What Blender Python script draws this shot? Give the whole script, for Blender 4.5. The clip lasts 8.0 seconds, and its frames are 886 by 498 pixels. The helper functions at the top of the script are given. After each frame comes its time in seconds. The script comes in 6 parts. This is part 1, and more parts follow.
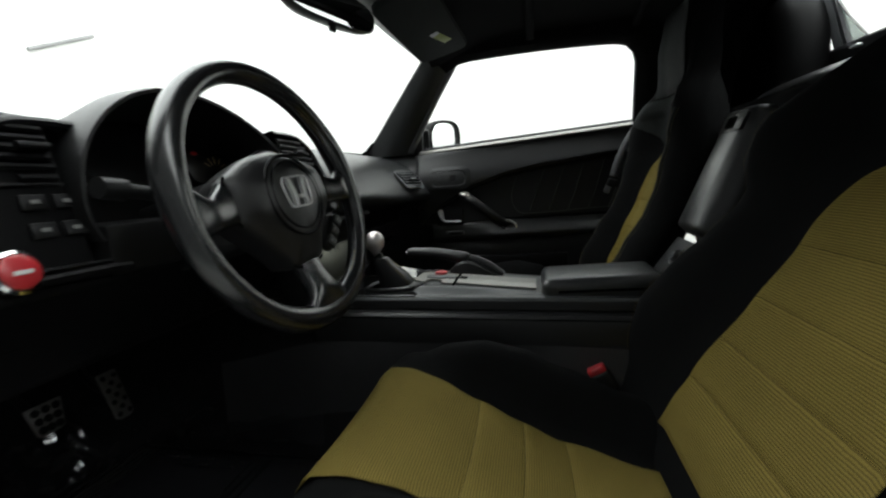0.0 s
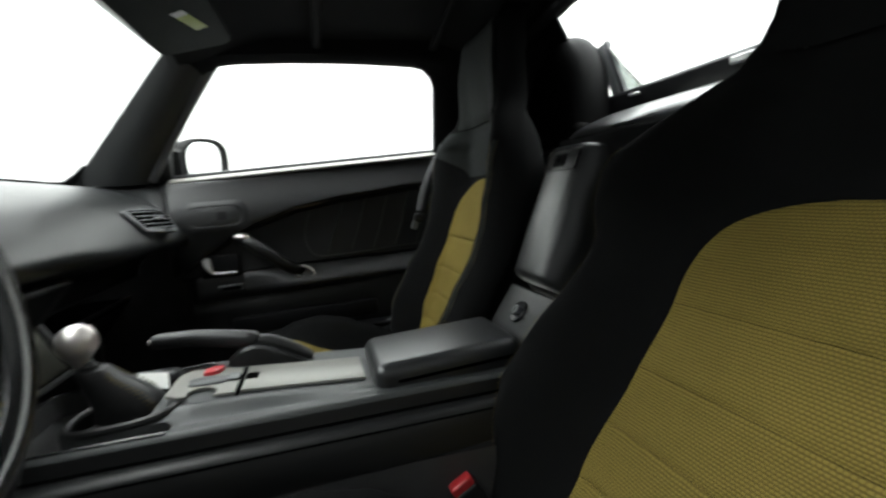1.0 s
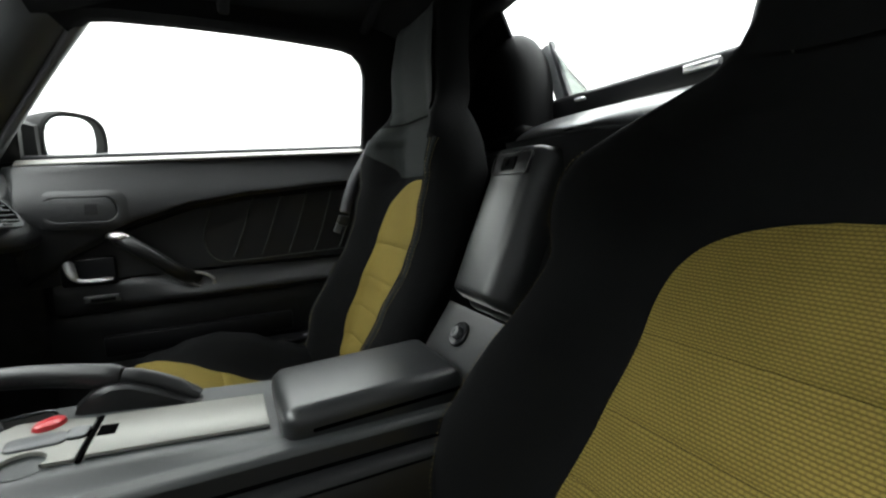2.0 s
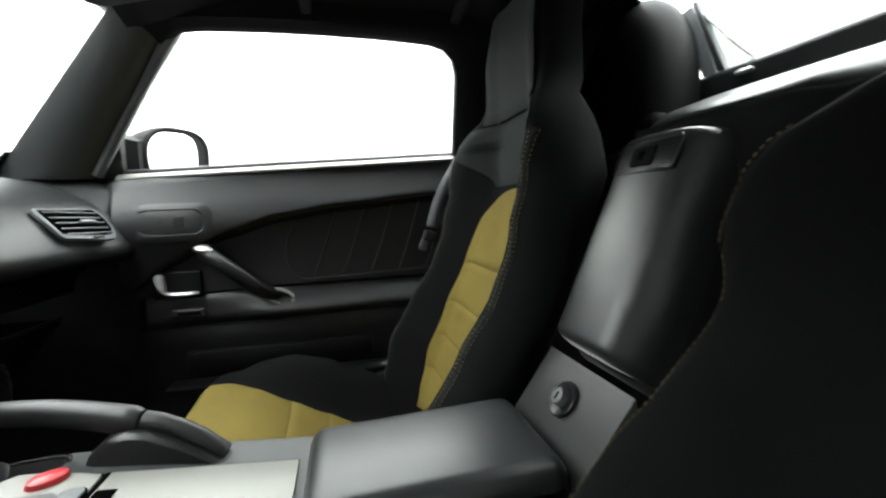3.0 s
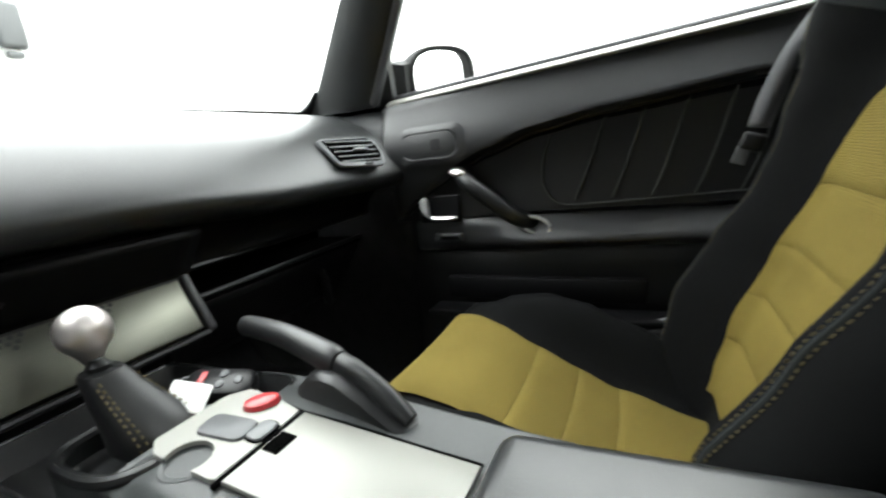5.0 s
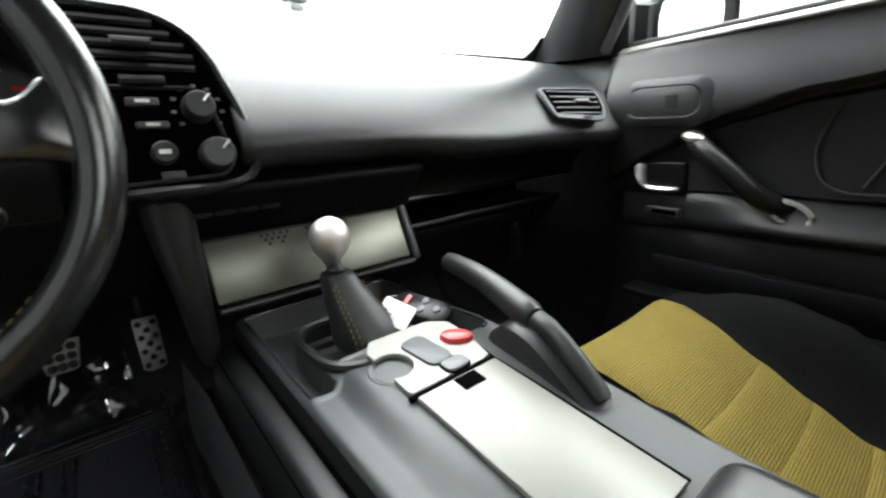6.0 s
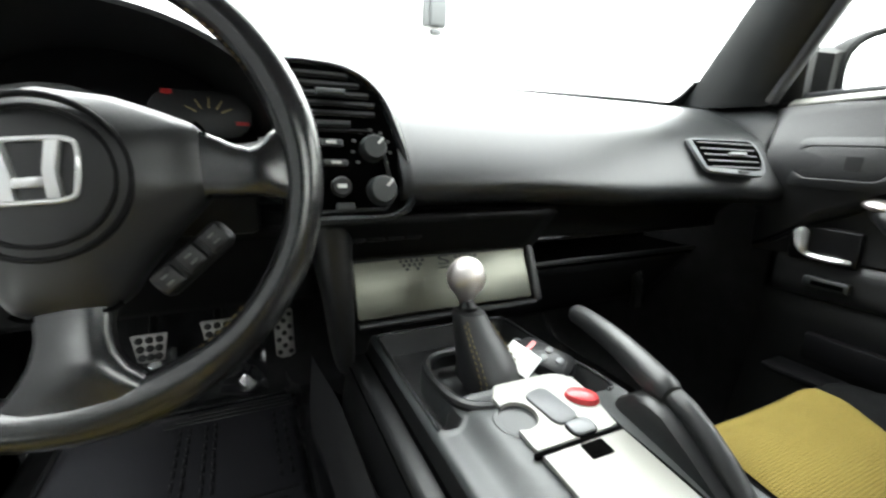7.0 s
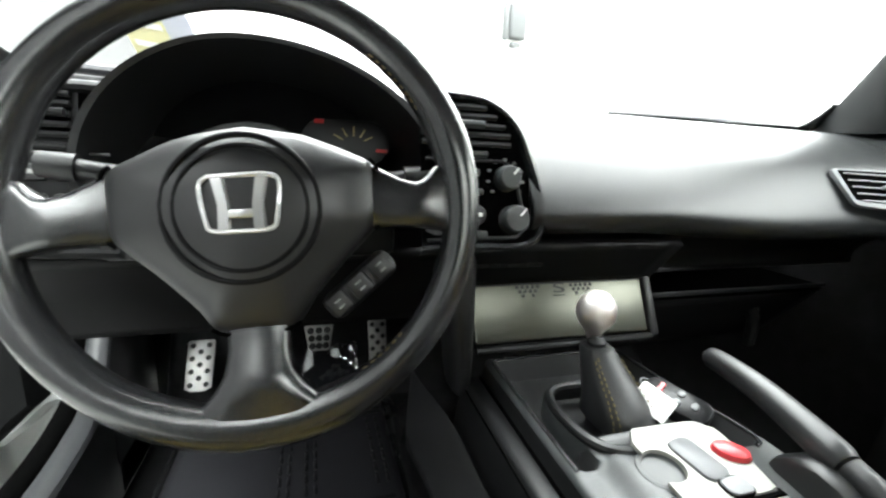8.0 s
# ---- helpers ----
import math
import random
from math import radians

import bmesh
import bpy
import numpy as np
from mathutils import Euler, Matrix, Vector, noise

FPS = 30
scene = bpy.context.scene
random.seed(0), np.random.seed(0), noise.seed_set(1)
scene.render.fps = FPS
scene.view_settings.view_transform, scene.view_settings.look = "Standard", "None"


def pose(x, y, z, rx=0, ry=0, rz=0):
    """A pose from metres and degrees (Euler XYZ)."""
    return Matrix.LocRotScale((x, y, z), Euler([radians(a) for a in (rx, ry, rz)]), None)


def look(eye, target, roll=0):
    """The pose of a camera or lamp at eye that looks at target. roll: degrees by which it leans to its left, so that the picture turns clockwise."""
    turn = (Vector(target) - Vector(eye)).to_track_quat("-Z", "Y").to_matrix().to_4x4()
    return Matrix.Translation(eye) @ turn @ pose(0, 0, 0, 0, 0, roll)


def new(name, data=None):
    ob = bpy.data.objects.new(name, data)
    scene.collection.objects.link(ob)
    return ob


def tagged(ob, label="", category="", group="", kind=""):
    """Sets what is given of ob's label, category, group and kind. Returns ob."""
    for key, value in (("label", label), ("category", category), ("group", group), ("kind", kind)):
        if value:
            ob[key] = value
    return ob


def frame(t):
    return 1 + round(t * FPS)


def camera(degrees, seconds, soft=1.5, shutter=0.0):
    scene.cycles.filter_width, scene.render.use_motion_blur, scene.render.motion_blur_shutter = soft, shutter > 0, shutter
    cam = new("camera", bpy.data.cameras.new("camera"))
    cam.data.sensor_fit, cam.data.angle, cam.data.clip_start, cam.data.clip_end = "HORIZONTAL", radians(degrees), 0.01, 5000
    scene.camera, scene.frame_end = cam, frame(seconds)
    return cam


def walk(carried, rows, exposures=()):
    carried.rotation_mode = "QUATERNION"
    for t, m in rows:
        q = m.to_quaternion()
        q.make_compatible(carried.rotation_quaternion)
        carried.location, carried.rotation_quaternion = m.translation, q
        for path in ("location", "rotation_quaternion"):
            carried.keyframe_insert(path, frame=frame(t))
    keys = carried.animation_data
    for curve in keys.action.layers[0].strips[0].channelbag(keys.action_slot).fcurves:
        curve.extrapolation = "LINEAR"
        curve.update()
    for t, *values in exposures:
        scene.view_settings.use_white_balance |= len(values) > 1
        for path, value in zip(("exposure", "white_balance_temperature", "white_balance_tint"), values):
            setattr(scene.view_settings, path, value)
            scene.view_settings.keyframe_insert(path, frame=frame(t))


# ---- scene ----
cam = camera(91.8, 8.0, soft=2.3, shutter=0.35)
PATH = [
    (0, (-0.901, 0.025, 0.645), (1.031, 0.452, 0.351), -4.2),
    (0.5, (-0.758, 0.052, 0.663), (1.217, 0.211, 0.392), -4.3),
    (1, (-0.644, 0.074, 0.682), (1.259, -0.482, 0.42), -4.6),
    (1.2, (-0.618, 0.08, 0.685), (1.221, -0.658, 0.415), -4.4),
    (2.3, (-0.498, 0.031, 0.677), (1.273, -0.857, 0.408), -1.8),
    (2.5, (-0.467, 0.016, 0.666), (1.365, -0.74, 0.397), -1.9),
    (3, (-0.389, -0.027, 0.672), (1.552, -0.473, 0.491), -2.1),
    (3.5, (-0.311, -0.07, 0.681), (1.676, -0.171, 0.469), 1.9),
    (4, (-0.249, -0.078, 0.661), (1.715, 0.141, 0.35), -2.4),
    (4.5, (-0.206, -0.077, 0.66), (1.687, 0.469, 0.312), -4.2),
    (5, (-0.196, -0.083, 0.651), (1.551, 0.786, 0.212), -6.8),
    (5.2, (-0.186, -0.072, 0.632), (1.442, 1.011, 0.212), -7.7),
    (6.5, (-0.216, -0.040, 0.661), (0.825, 1.568, 0.075), 1.3),
    (7, (-0.237, -0.030, 0.678), (0.601, 1.724, 0.196), 1.9),
    (7.5, (-0.268, -0.015, 0.686), (0.410, 1.818, 0.254), 2.0),
    (8, (-0.309, -0.003, 0.697), (0.262, 1.862, 0.246), 2.9),
]
EXPOSURE = [(0.0, -1.3), (0.6, -0.58), (1.2, -0.5), (2.5, 0.02), (3.2, 0.32), (4.5, 0.40), (6.5, 0.65), (7.5, 1.0), (8.0, 1.12)]
walk(cam, [(t, look(eye, target, roll)) for t, eye, target, roll in PATH], EXPOSURE)

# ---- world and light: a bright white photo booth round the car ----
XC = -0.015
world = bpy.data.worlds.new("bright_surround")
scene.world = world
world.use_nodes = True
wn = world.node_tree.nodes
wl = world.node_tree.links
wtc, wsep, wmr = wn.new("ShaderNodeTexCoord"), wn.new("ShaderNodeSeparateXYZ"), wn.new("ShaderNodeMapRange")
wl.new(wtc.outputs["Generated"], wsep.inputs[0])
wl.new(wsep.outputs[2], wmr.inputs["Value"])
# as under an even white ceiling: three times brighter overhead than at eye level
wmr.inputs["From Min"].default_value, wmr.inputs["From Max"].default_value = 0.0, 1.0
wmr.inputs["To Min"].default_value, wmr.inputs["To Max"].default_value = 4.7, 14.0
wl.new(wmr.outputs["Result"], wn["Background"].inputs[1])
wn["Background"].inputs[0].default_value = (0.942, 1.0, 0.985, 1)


# ---- materials ----
def nodes_of(name):
    m = bpy.data.materials.new(name)
    m.use_nodes = True
    t = m.node_tree
    return m, t, t.nodes, t.links, t.nodes["Principled BSDF"]


def surface(name, rgb, rough=0.5, metal=0.0, var=0.2, scale=9.0, fine=900.0, bump=0.12, spec=0.5, coat=0.0, sheen=0.0, wear=0.0):
    """A painted, moulded or woven surface: two scales of tone, uneven gloss and a fine grain."""
    m, t, n, l, b = nodes_of(name)
    tc = n.new("ShaderNodeTexCoord")
    big, small = n.new("ShaderNodeTexNoise"), n.new("ShaderNodeTexNoise")
    big.inputs["Scale"].default_value, big.inputs["Detail"].default_value = scale, 2.5
    small.inputs["Scale"].default_value, small.inputs["Detail"].default_value = fine, 2
    l.new(tc.outputs["Object"], big.inputs["Vector"])
    l.new(tc.outputs["Object"], small.inputs["Vector"])
    mixer = n.new("ShaderNodeMix")
    mixer.data_type = "RGBA"
    mixer.inputs["A"].default_value = (*[c * (1 - var) for c in rgb], 1)
    mixer.inputs["B"].default_value = (*[min(1, c * (1 + var)) for c in rgb], 1)
    add = n.new("ShaderNodeMath")
    add.operation = "MULTIPLY_ADD"
    l.new(small.outputs["Fac"], add.inputs[0])
    add.inputs[1].default_value = 0.4
    l.new(big.outputs["Fac"], add.inputs[2])
    sub = n.new("ShaderNodeMath")
    sub.operation = "SUBTRACT"
    l.new(add.outputs[0], sub.inputs[0])
    sub.inputs[1].default_value = 0.2
    l.new(sub.outputs[0], mixer.inputs["Factor"])
    l.new(mixer.outputs["Result"], b.inputs["Base Color"])
    r = n.new("ShaderNodeMapRange")
    r.inputs["From Min"].default_value, r.inputs["From Max"].default_value = 0.0, 1.0
    r.inputs["To Min"].default_value, r.inputs["To Max"].default_value = max(0.02, rough - 0.025 - wear), min(1, rough + 0.03)
    l.new(big.outputs["Fac"], r.inputs["Value"])
    l.new(r.outputs["Result"], b.inputs["Roughness"])
    if bump:
        bp = n.new("ShaderNodeBump")
        bp.inputs["Strength"].default_value, bp.inputs["Distance"].default_value = bump, 0.001
        l.new(small.outputs["Fac"], bp.inputs["Height"])
        l.new(bp.outputs["Normal"], b.inputs["Normal"])
    b.inputs["Metallic"].default_value = metal
    b.inputs["Specular IOR Level"].default_value = spec
    b.inputs["Coat Weight"].default_value = coat
    b.inputs["Sheen Weight"].default_value = sheen
    return m


def weave(name, rgb, dark, across, along):
    """Coarse woven upholstery: staggered short threads over a dark ground. across, along: the object axes of the cloth."""
    m, t, n, l, b = nodes_of(name)
    tc, sep, com = n.new("ShaderNodeTexCoord"), n.new("ShaderNodeSeparateXYZ"), n.new("ShaderNodeCombineXYZ")
    l.new(tc.outputs["Object"], sep.inputs[0])
    l.new(sep.outputs[across], com.inputs[0])
    l.new(sep.outputs[along], com.inputs[1])
    wob = n.new("ShaderNodeTexNoise")
    wob.inputs["Scale"].default_value = 60
    l.new(tc.outputs["Object"], wob.inputs["Vector"])
    ad = n.new("ShaderNodeVectorMath")
    ad.operation = "MULTIPLY_ADD"
    l.new(wob.outputs["Color"], ad.inputs[0])
    ad.inputs[1].default_value = (0.0016, 0.0016, 0)
    l.new(com.outputs[0], ad.inputs[2])
    sp2 = n.new("ShaderNodeSeparateXYZ")
    l.new(ad.outputs[0], sp2.inputs[0])

    def calc(op, a, b=None, c=None):
        k = n.new("ShaderNodeMath")
        k.operation = op
        for i, q in enumerate((a, b, c)):
            if q is None:
                continue
            if isinstance(q, (int, float)):
                k.inputs[i].default_value = q
            else:
                l.new(q, k.inputs[i])
        return k.outputs[0]

    row = calc("DIVIDE", sp2.outputs[1], 0.0031)
    rib = calc("SINE", calc("MULTIPLY", calc("FRACT", row), math.pi))
    step = calc("MULTIPLY_ADD", calc("FLOOR", row), 0.5, calc("DIVIDE", sp2.outputs[0], 0.0044))
    knot = calc("SINE", calc("MULTIPLY", calc("FRACT", step), math.pi))
    height = calc("MULTIPLY", calc("POWER", rib, 0.6), calc("MULTIPLY_ADD", calc("POWER", knot, 0.6), 0.6, 0.4))
    ramp = n.new("ShaderNodeMix")
    ramp.data_type = "RGBA"
    ramp.inputs["A"].default_value = (*dark, 1)
    ramp.inputs["B"].default_value = (*rgb, 1)
    l.new(calc("MULTIPLY", height, 1.15), ramp.inputs["Factor"])
    big = n.new("ShaderNodeTexNoise")
    big.inputs["Scale"].default_value, big.inputs["Detail"].default_value = 7, 4
    l.new(tc.outputs["Object"], big.inputs["Vector"])
    tone = n.new("ShaderNodeMapRange")
    tone.inputs["To Min"].default_value, tone.inputs["To Max"].default_value = 0.72, 1.25
    l.new(big.outputs["Fac"], tone.inputs["Value"])
    mul = n.new("ShaderNodeVectorMath")
    mul.operation = "SCALE"
    l.new(ramp.outputs["Result"], mul.inputs[0])
    l.new(tone.outputs["Result"], mul.inputs["Scale"])
    l.new(mul.outputs[0], b.inputs["Base Color"])
    bp = n.new("ShaderNodeBump")
    bp.inputs["Strength"].default_value, bp.inputs["Distance"].default_value = 0.8, 0.0014
    l.new(height, bp.inputs["Height"])
    l.new(bp.outputs["Normal"], b.inputs["Normal"])
    b.inputs["Roughness"].default_value = 0.9
    b.inputs["Specular IOR Level"].default_value = 0.08
    return m


def glass(name, tint=(1, 1, 1), gloss=0.035):
    """A thin clear pane: mostly see-through, glossier at a slant."""
    m, t, n, l, b = nodes_of(name)
    n.remove(b)
    tr, gl, mx, lw = n.new("ShaderNodeBsdfTransparent"), n.new("ShaderNodeBsdfGlossy"), n.new("ShaderNodeMixShader"), n.new("ShaderNodeLayerWeight")
    pw, fr = n.new("ShaderNodeMath"), n.new("ShaderNodeMath")
    pw.operation, fr.operation = "POWER", "MULTIPLY_ADD"
    tr.inputs[0].default_value = (*tint, 1)
    gl.inputs["Roughness"].default_value = 0.02
    lw.inputs["Blend"].default_value = 0.5
    l.new(lw.outputs["Facing"], pw.inputs[0])
    pw.inputs[1].default_value = 5.0
    l.new(pw.outputs[0], fr.inputs[0])
    fr.inputs[1].default_value, fr.inputs[2].default_value = 0.75, gloss
    l.new(fr.outputs[0], mx.inputs[0])
    l.new(tr.outputs[0], mx.inputs[1])
    l.new(gl.outputs[0], mx.inputs[2])
    l.new(mx.outputs[0], n["Material Output"].inputs["Surface"])
    return m


def glow(name, rgb, strength):
    m, t, n, l, b = nodes_of(name)
    b.inputs["Base Color"].default_value = (*rgb, 1)
    b.inputs["Emission Color"].default_value = (*rgb, 1)
    b.inputs["Emission Strength"].default_value = strength
    return m


def brushed(name, rgb, rough, axis):
    """Brushed or satin metal with fine streaks along one axis."""
    m, t, n, l, b = nodes_of(name)
    tc, mp, ns = n.new("ShaderNodeTexCoord"), n.new("ShaderNodeMapping"), n.new("ShaderNodeTexNoise")
    mp.inputs["Scale"].default_value = [20 if a == axis else 900 for a in range(3)]
    ns.inputs["Scale"].default_value, ns.inputs["Detail"].default_value = 1.0, 3
    l.new(tc.outputs["Object"], mp.inputs["Vector"])
    l.new(mp.outputs[0], ns.inputs["Vector"])
    rr = n.new("ShaderNodeMapRange")
    rr.inputs["To Min"].default_value, rr.inputs["To Max"].default_value = rough - 0.1, rough + 0.1
    l.new(ns.outputs["Fac"], rr.inputs["Value"])
    l.new(rr.outputs["Result"], b.inputs["Roughness"])
    cr = n.new("ShaderNodeMix")
    cr.data_type = "RGBA"
    cr.inputs["A"].default_value = (*[c * 0.85 for c in rgb], 1)
    cr.inputs["B"].default_value = (*[min(1, c * 1.1) for c in rgb], 1)
    l.new(ns.outputs["Fac"], cr.inputs["Factor"])
    l.new(cr.outputs["Result"], b.inputs["Base Color"])
    b.inputs["Metallic"].default_value = 1.0
    return m


DASH = surface("dash_plastic", (0.0145, 0.0155, 0.016), 0.37, var=0.12, scale=14, fine=1500, bump=0.25, spec=0.62)
PLASTIC = surface("black_plastic", (0.008, 0.0083, 0.0087), 0.40, var=0.15, fine=1300, bump=0.2, spec=0.42)
GREYPLASTIC = surface("dark_grey_plastic", (0.033, 0.036, 0.0365), 0.42, var=0.12, fine=1300, bump=0.2)
GLOSSBLACK = surface("gloss_black", (0.008, 0.008, 0.009), 0.32, var=0.1, bump=0.0, spec=0.25)
LEATHER = surface("black_leather", (0.015, 0.0152, 0.0162), 0.25, var=0.2, scale=22, fine=900, bump=0.10, wear=0.04, spec=0.9)
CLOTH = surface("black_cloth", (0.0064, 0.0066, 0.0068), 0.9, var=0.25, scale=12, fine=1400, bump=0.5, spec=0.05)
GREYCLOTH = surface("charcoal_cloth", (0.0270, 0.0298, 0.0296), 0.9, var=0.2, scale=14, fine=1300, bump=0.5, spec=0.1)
HEADLINER = surface("headliner_cloth", (0.007, 0.007, 0.0075), 0.95, var=0.2, fine=900, bump=0.4, spec=0.1)
CARPET = surface("carpet", (0.026, 0.026, 0.0275), 1.0, var=0.4, scale=30, fine=700, bump=1.0, spec=0.05)
RUBBER = surface("rubber_mat", (0.026, 0.026, 0.030), 0.42, var=0.25, scale=12, fine=500, bump=0.3)
DOORVINYL = surface("door_vinyl", (0.021, 0.0215, 0.0225), 0.42, var=0.12, scale=10, fine=1100, bump=0.25, spec=0.6)
DOORINSERT = surface("door_insert_leather", (0.016, 0.0164, 0.017), 0.5, var=0.2, scale=16, fine=900, bump=0.4, spec=0.35)
YELLOWBACK = weave("mustard_weave_upright", (0.232, 0.176, 0.045), (0.058, 0.042, 0.013), 0, 2)
YELLOWSEAT = weave("mustard_weave_flat", (0.220, 0.167, 0.044), (0.072, 0.053, 0.016), 0, 1)
YELLOWTHREAD = surface("mustard_thread", (0.115, 0.088, 0.034), 0.8, bump=0)
GREYTHREAD = surface("grey_thread", (0.05, 0.052, 0.05), 0.8, bump=0)
SATIN = surface("satin_silver_paint", (0.235, 0.232, 0.212), 0.42, metal=0.3, var=0.05, scale=6, fine=1500, bump=0.05)
LIDMETAL = brushed("brushed_aluminium", (0.105, 0.106, 0.088), 0.36, 0)
CHROME = surface("chrome", (0.78, 0.78, 0.79), 0.1, metal=1.0, var=0.04, bump=0)
ALU = surface("polished_aluminium", (0.74, 0.69, 0.67), 0.46, metal=1.0, var=0.06, scale=50, bump=0.03)
PEDALMETAL = surface("pedal_metal", (0.42, 0.41, 0.40), 0.5, metal=1.0, var=0.12, scale=60, bump=0.03)
CAPGREY = surface("switch_grey_plastic", (0.085, 0.088, 0.092), 0.45, var=0.1, fine=1300, bump=0.1)
TUNNELTRIM = surface("tunnel_trim", (0.045, 0.045, 0.047), 0.6, var=0.25, scale=14, fine=900, bump=0.3, spec=0.4)
TRAYGREY = surface("tray_plastic", (0.028, 0.0285, 0.029), 0.38, var=0.15, fine=1300, bump=0.2, spec=0.5)
# pale diffuse base stands in for bright reflections on the chrome parts
EMBLEM = surface("emblem_silver", (0.80, 0.80, 0.80), 0.22, metal=0.6, var=0.04, bump=0)
RED = surface("red_plastic", (0.46, 0.028, 0.035), 0.3, var=0.08, bump=0.02)
MIDGREY = surface("mid_grey_plastic", (0.13, 0.135, 0.14), 0.42, var=0.08, fine=1300, bump=0.1)
ARMGREY = surface("armrest_vinyl", (0.018, 0.019, 0.0198), 0.32, var=0.12, scale=16, fine=900, bump=0.15, spec=0.6)
WHEELPLASTIC = surface("wheel_vinyl", (0.019, 0.0192, 0.0200), 0.36, var=0.12, scale=18, fine=900, bump=0.2, spec=0.6)
# paler than the other seals: the pillar edge's highlight is put into the colour
SEALGREY = surface("highlit_seal_rubber", (0.075, 0.076, 0.080), 0.4, var=0.12, scale=18, fine=900, bump=0.15, spec=0.6)
WHITE = surface("white_plastic", (0.78, 0.78, 0.75), 0.45, var=0.04, bump=0.02)
PRINT = surface("pale_print", (0.62, 0.62, 0.6), 0.6, var=0.04, bump=0)
PAINT = surface("silver_car_paint", (0.42, 0.43, 0.42), 0.3, metal=0.5, var=0.05, bump=0.0, coat=0.6)
BODYDARK = surface("mirror_housing_paint", (0.004, 0.0042, 0.004), 0.7, var=0.05, bump=0, spec=0.12)
CONCRETE = surface("pale_concrete", (0.30, 0.30, 0.29), 0.7, var=0.12, scale=1.5, fine=60, bump=0.1)
WALLPAINT = surface("white_wall_paint", (0.82, 0.82, 0.8), 0.8, var=0.03, scale=1.5, fine=120, bump=0.05)
MIRROR = surface("mirror_glass", (0.9, 0.92, 0.92), 0.02, metal=1.0, var=0.01, bump=0)
PANE = glass("clear_glass")
BELT = surface("belt_webbing", (0.062, 0.062, 0.066), 0.75, var=0.15, fine=1600, bump=0.5)
# black that returns no light, for openings, gaps and shaded undersides
VOID = surface("lightless_black", (0.002, 0.002, 0.002), 1.0, var=0.1, bump=0, spec=0.0)
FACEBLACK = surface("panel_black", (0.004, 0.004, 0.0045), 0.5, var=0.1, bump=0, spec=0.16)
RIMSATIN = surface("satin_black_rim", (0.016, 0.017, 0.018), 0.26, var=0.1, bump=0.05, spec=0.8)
HOOPVINYL = surface("hoop_vinyl", (0.005, 0.005, 0.0053), 0.55, var=0.15, scale=10, fine=1200, bump=0.1, spec=0.08)
DECKVINYL = surface("deck_vinyl", (0.010, 0.0102, 0.0108), 0.28, var=0.15, scale=10, fine=1000, bump=0.12, spec=0.5)
GRIPVINYL = surface("grip_vinyl", (0.0105, 0.0107, 0.0112), 0.42, var=0.15, scale=20, fine=900, bump=0.2, spec=0.5)
PILLARVINYL = surface("pillar_vinyl", (0.024, 0.026, 0.0265), 0.34, var=0.12, scale=14, fine=1200, bump=0.15, spec=0.75)
# duller grey copy of pale_print
PRINTDIM = surface("dim_print", (0.22, 0.22, 0.215), 0.6, var=0.1, bump=0)
DIALDARK = surface("dial_face", (0.006, 0.006, 0.007), 0.4, var=0.1, bump=0)
REDGLOW = glow("red_display", (0.4, 0.012, 0.012), 0.05)
AMBERGLOW = glow("amber_display", (0.3, 0.23, 0.1), 0.05)


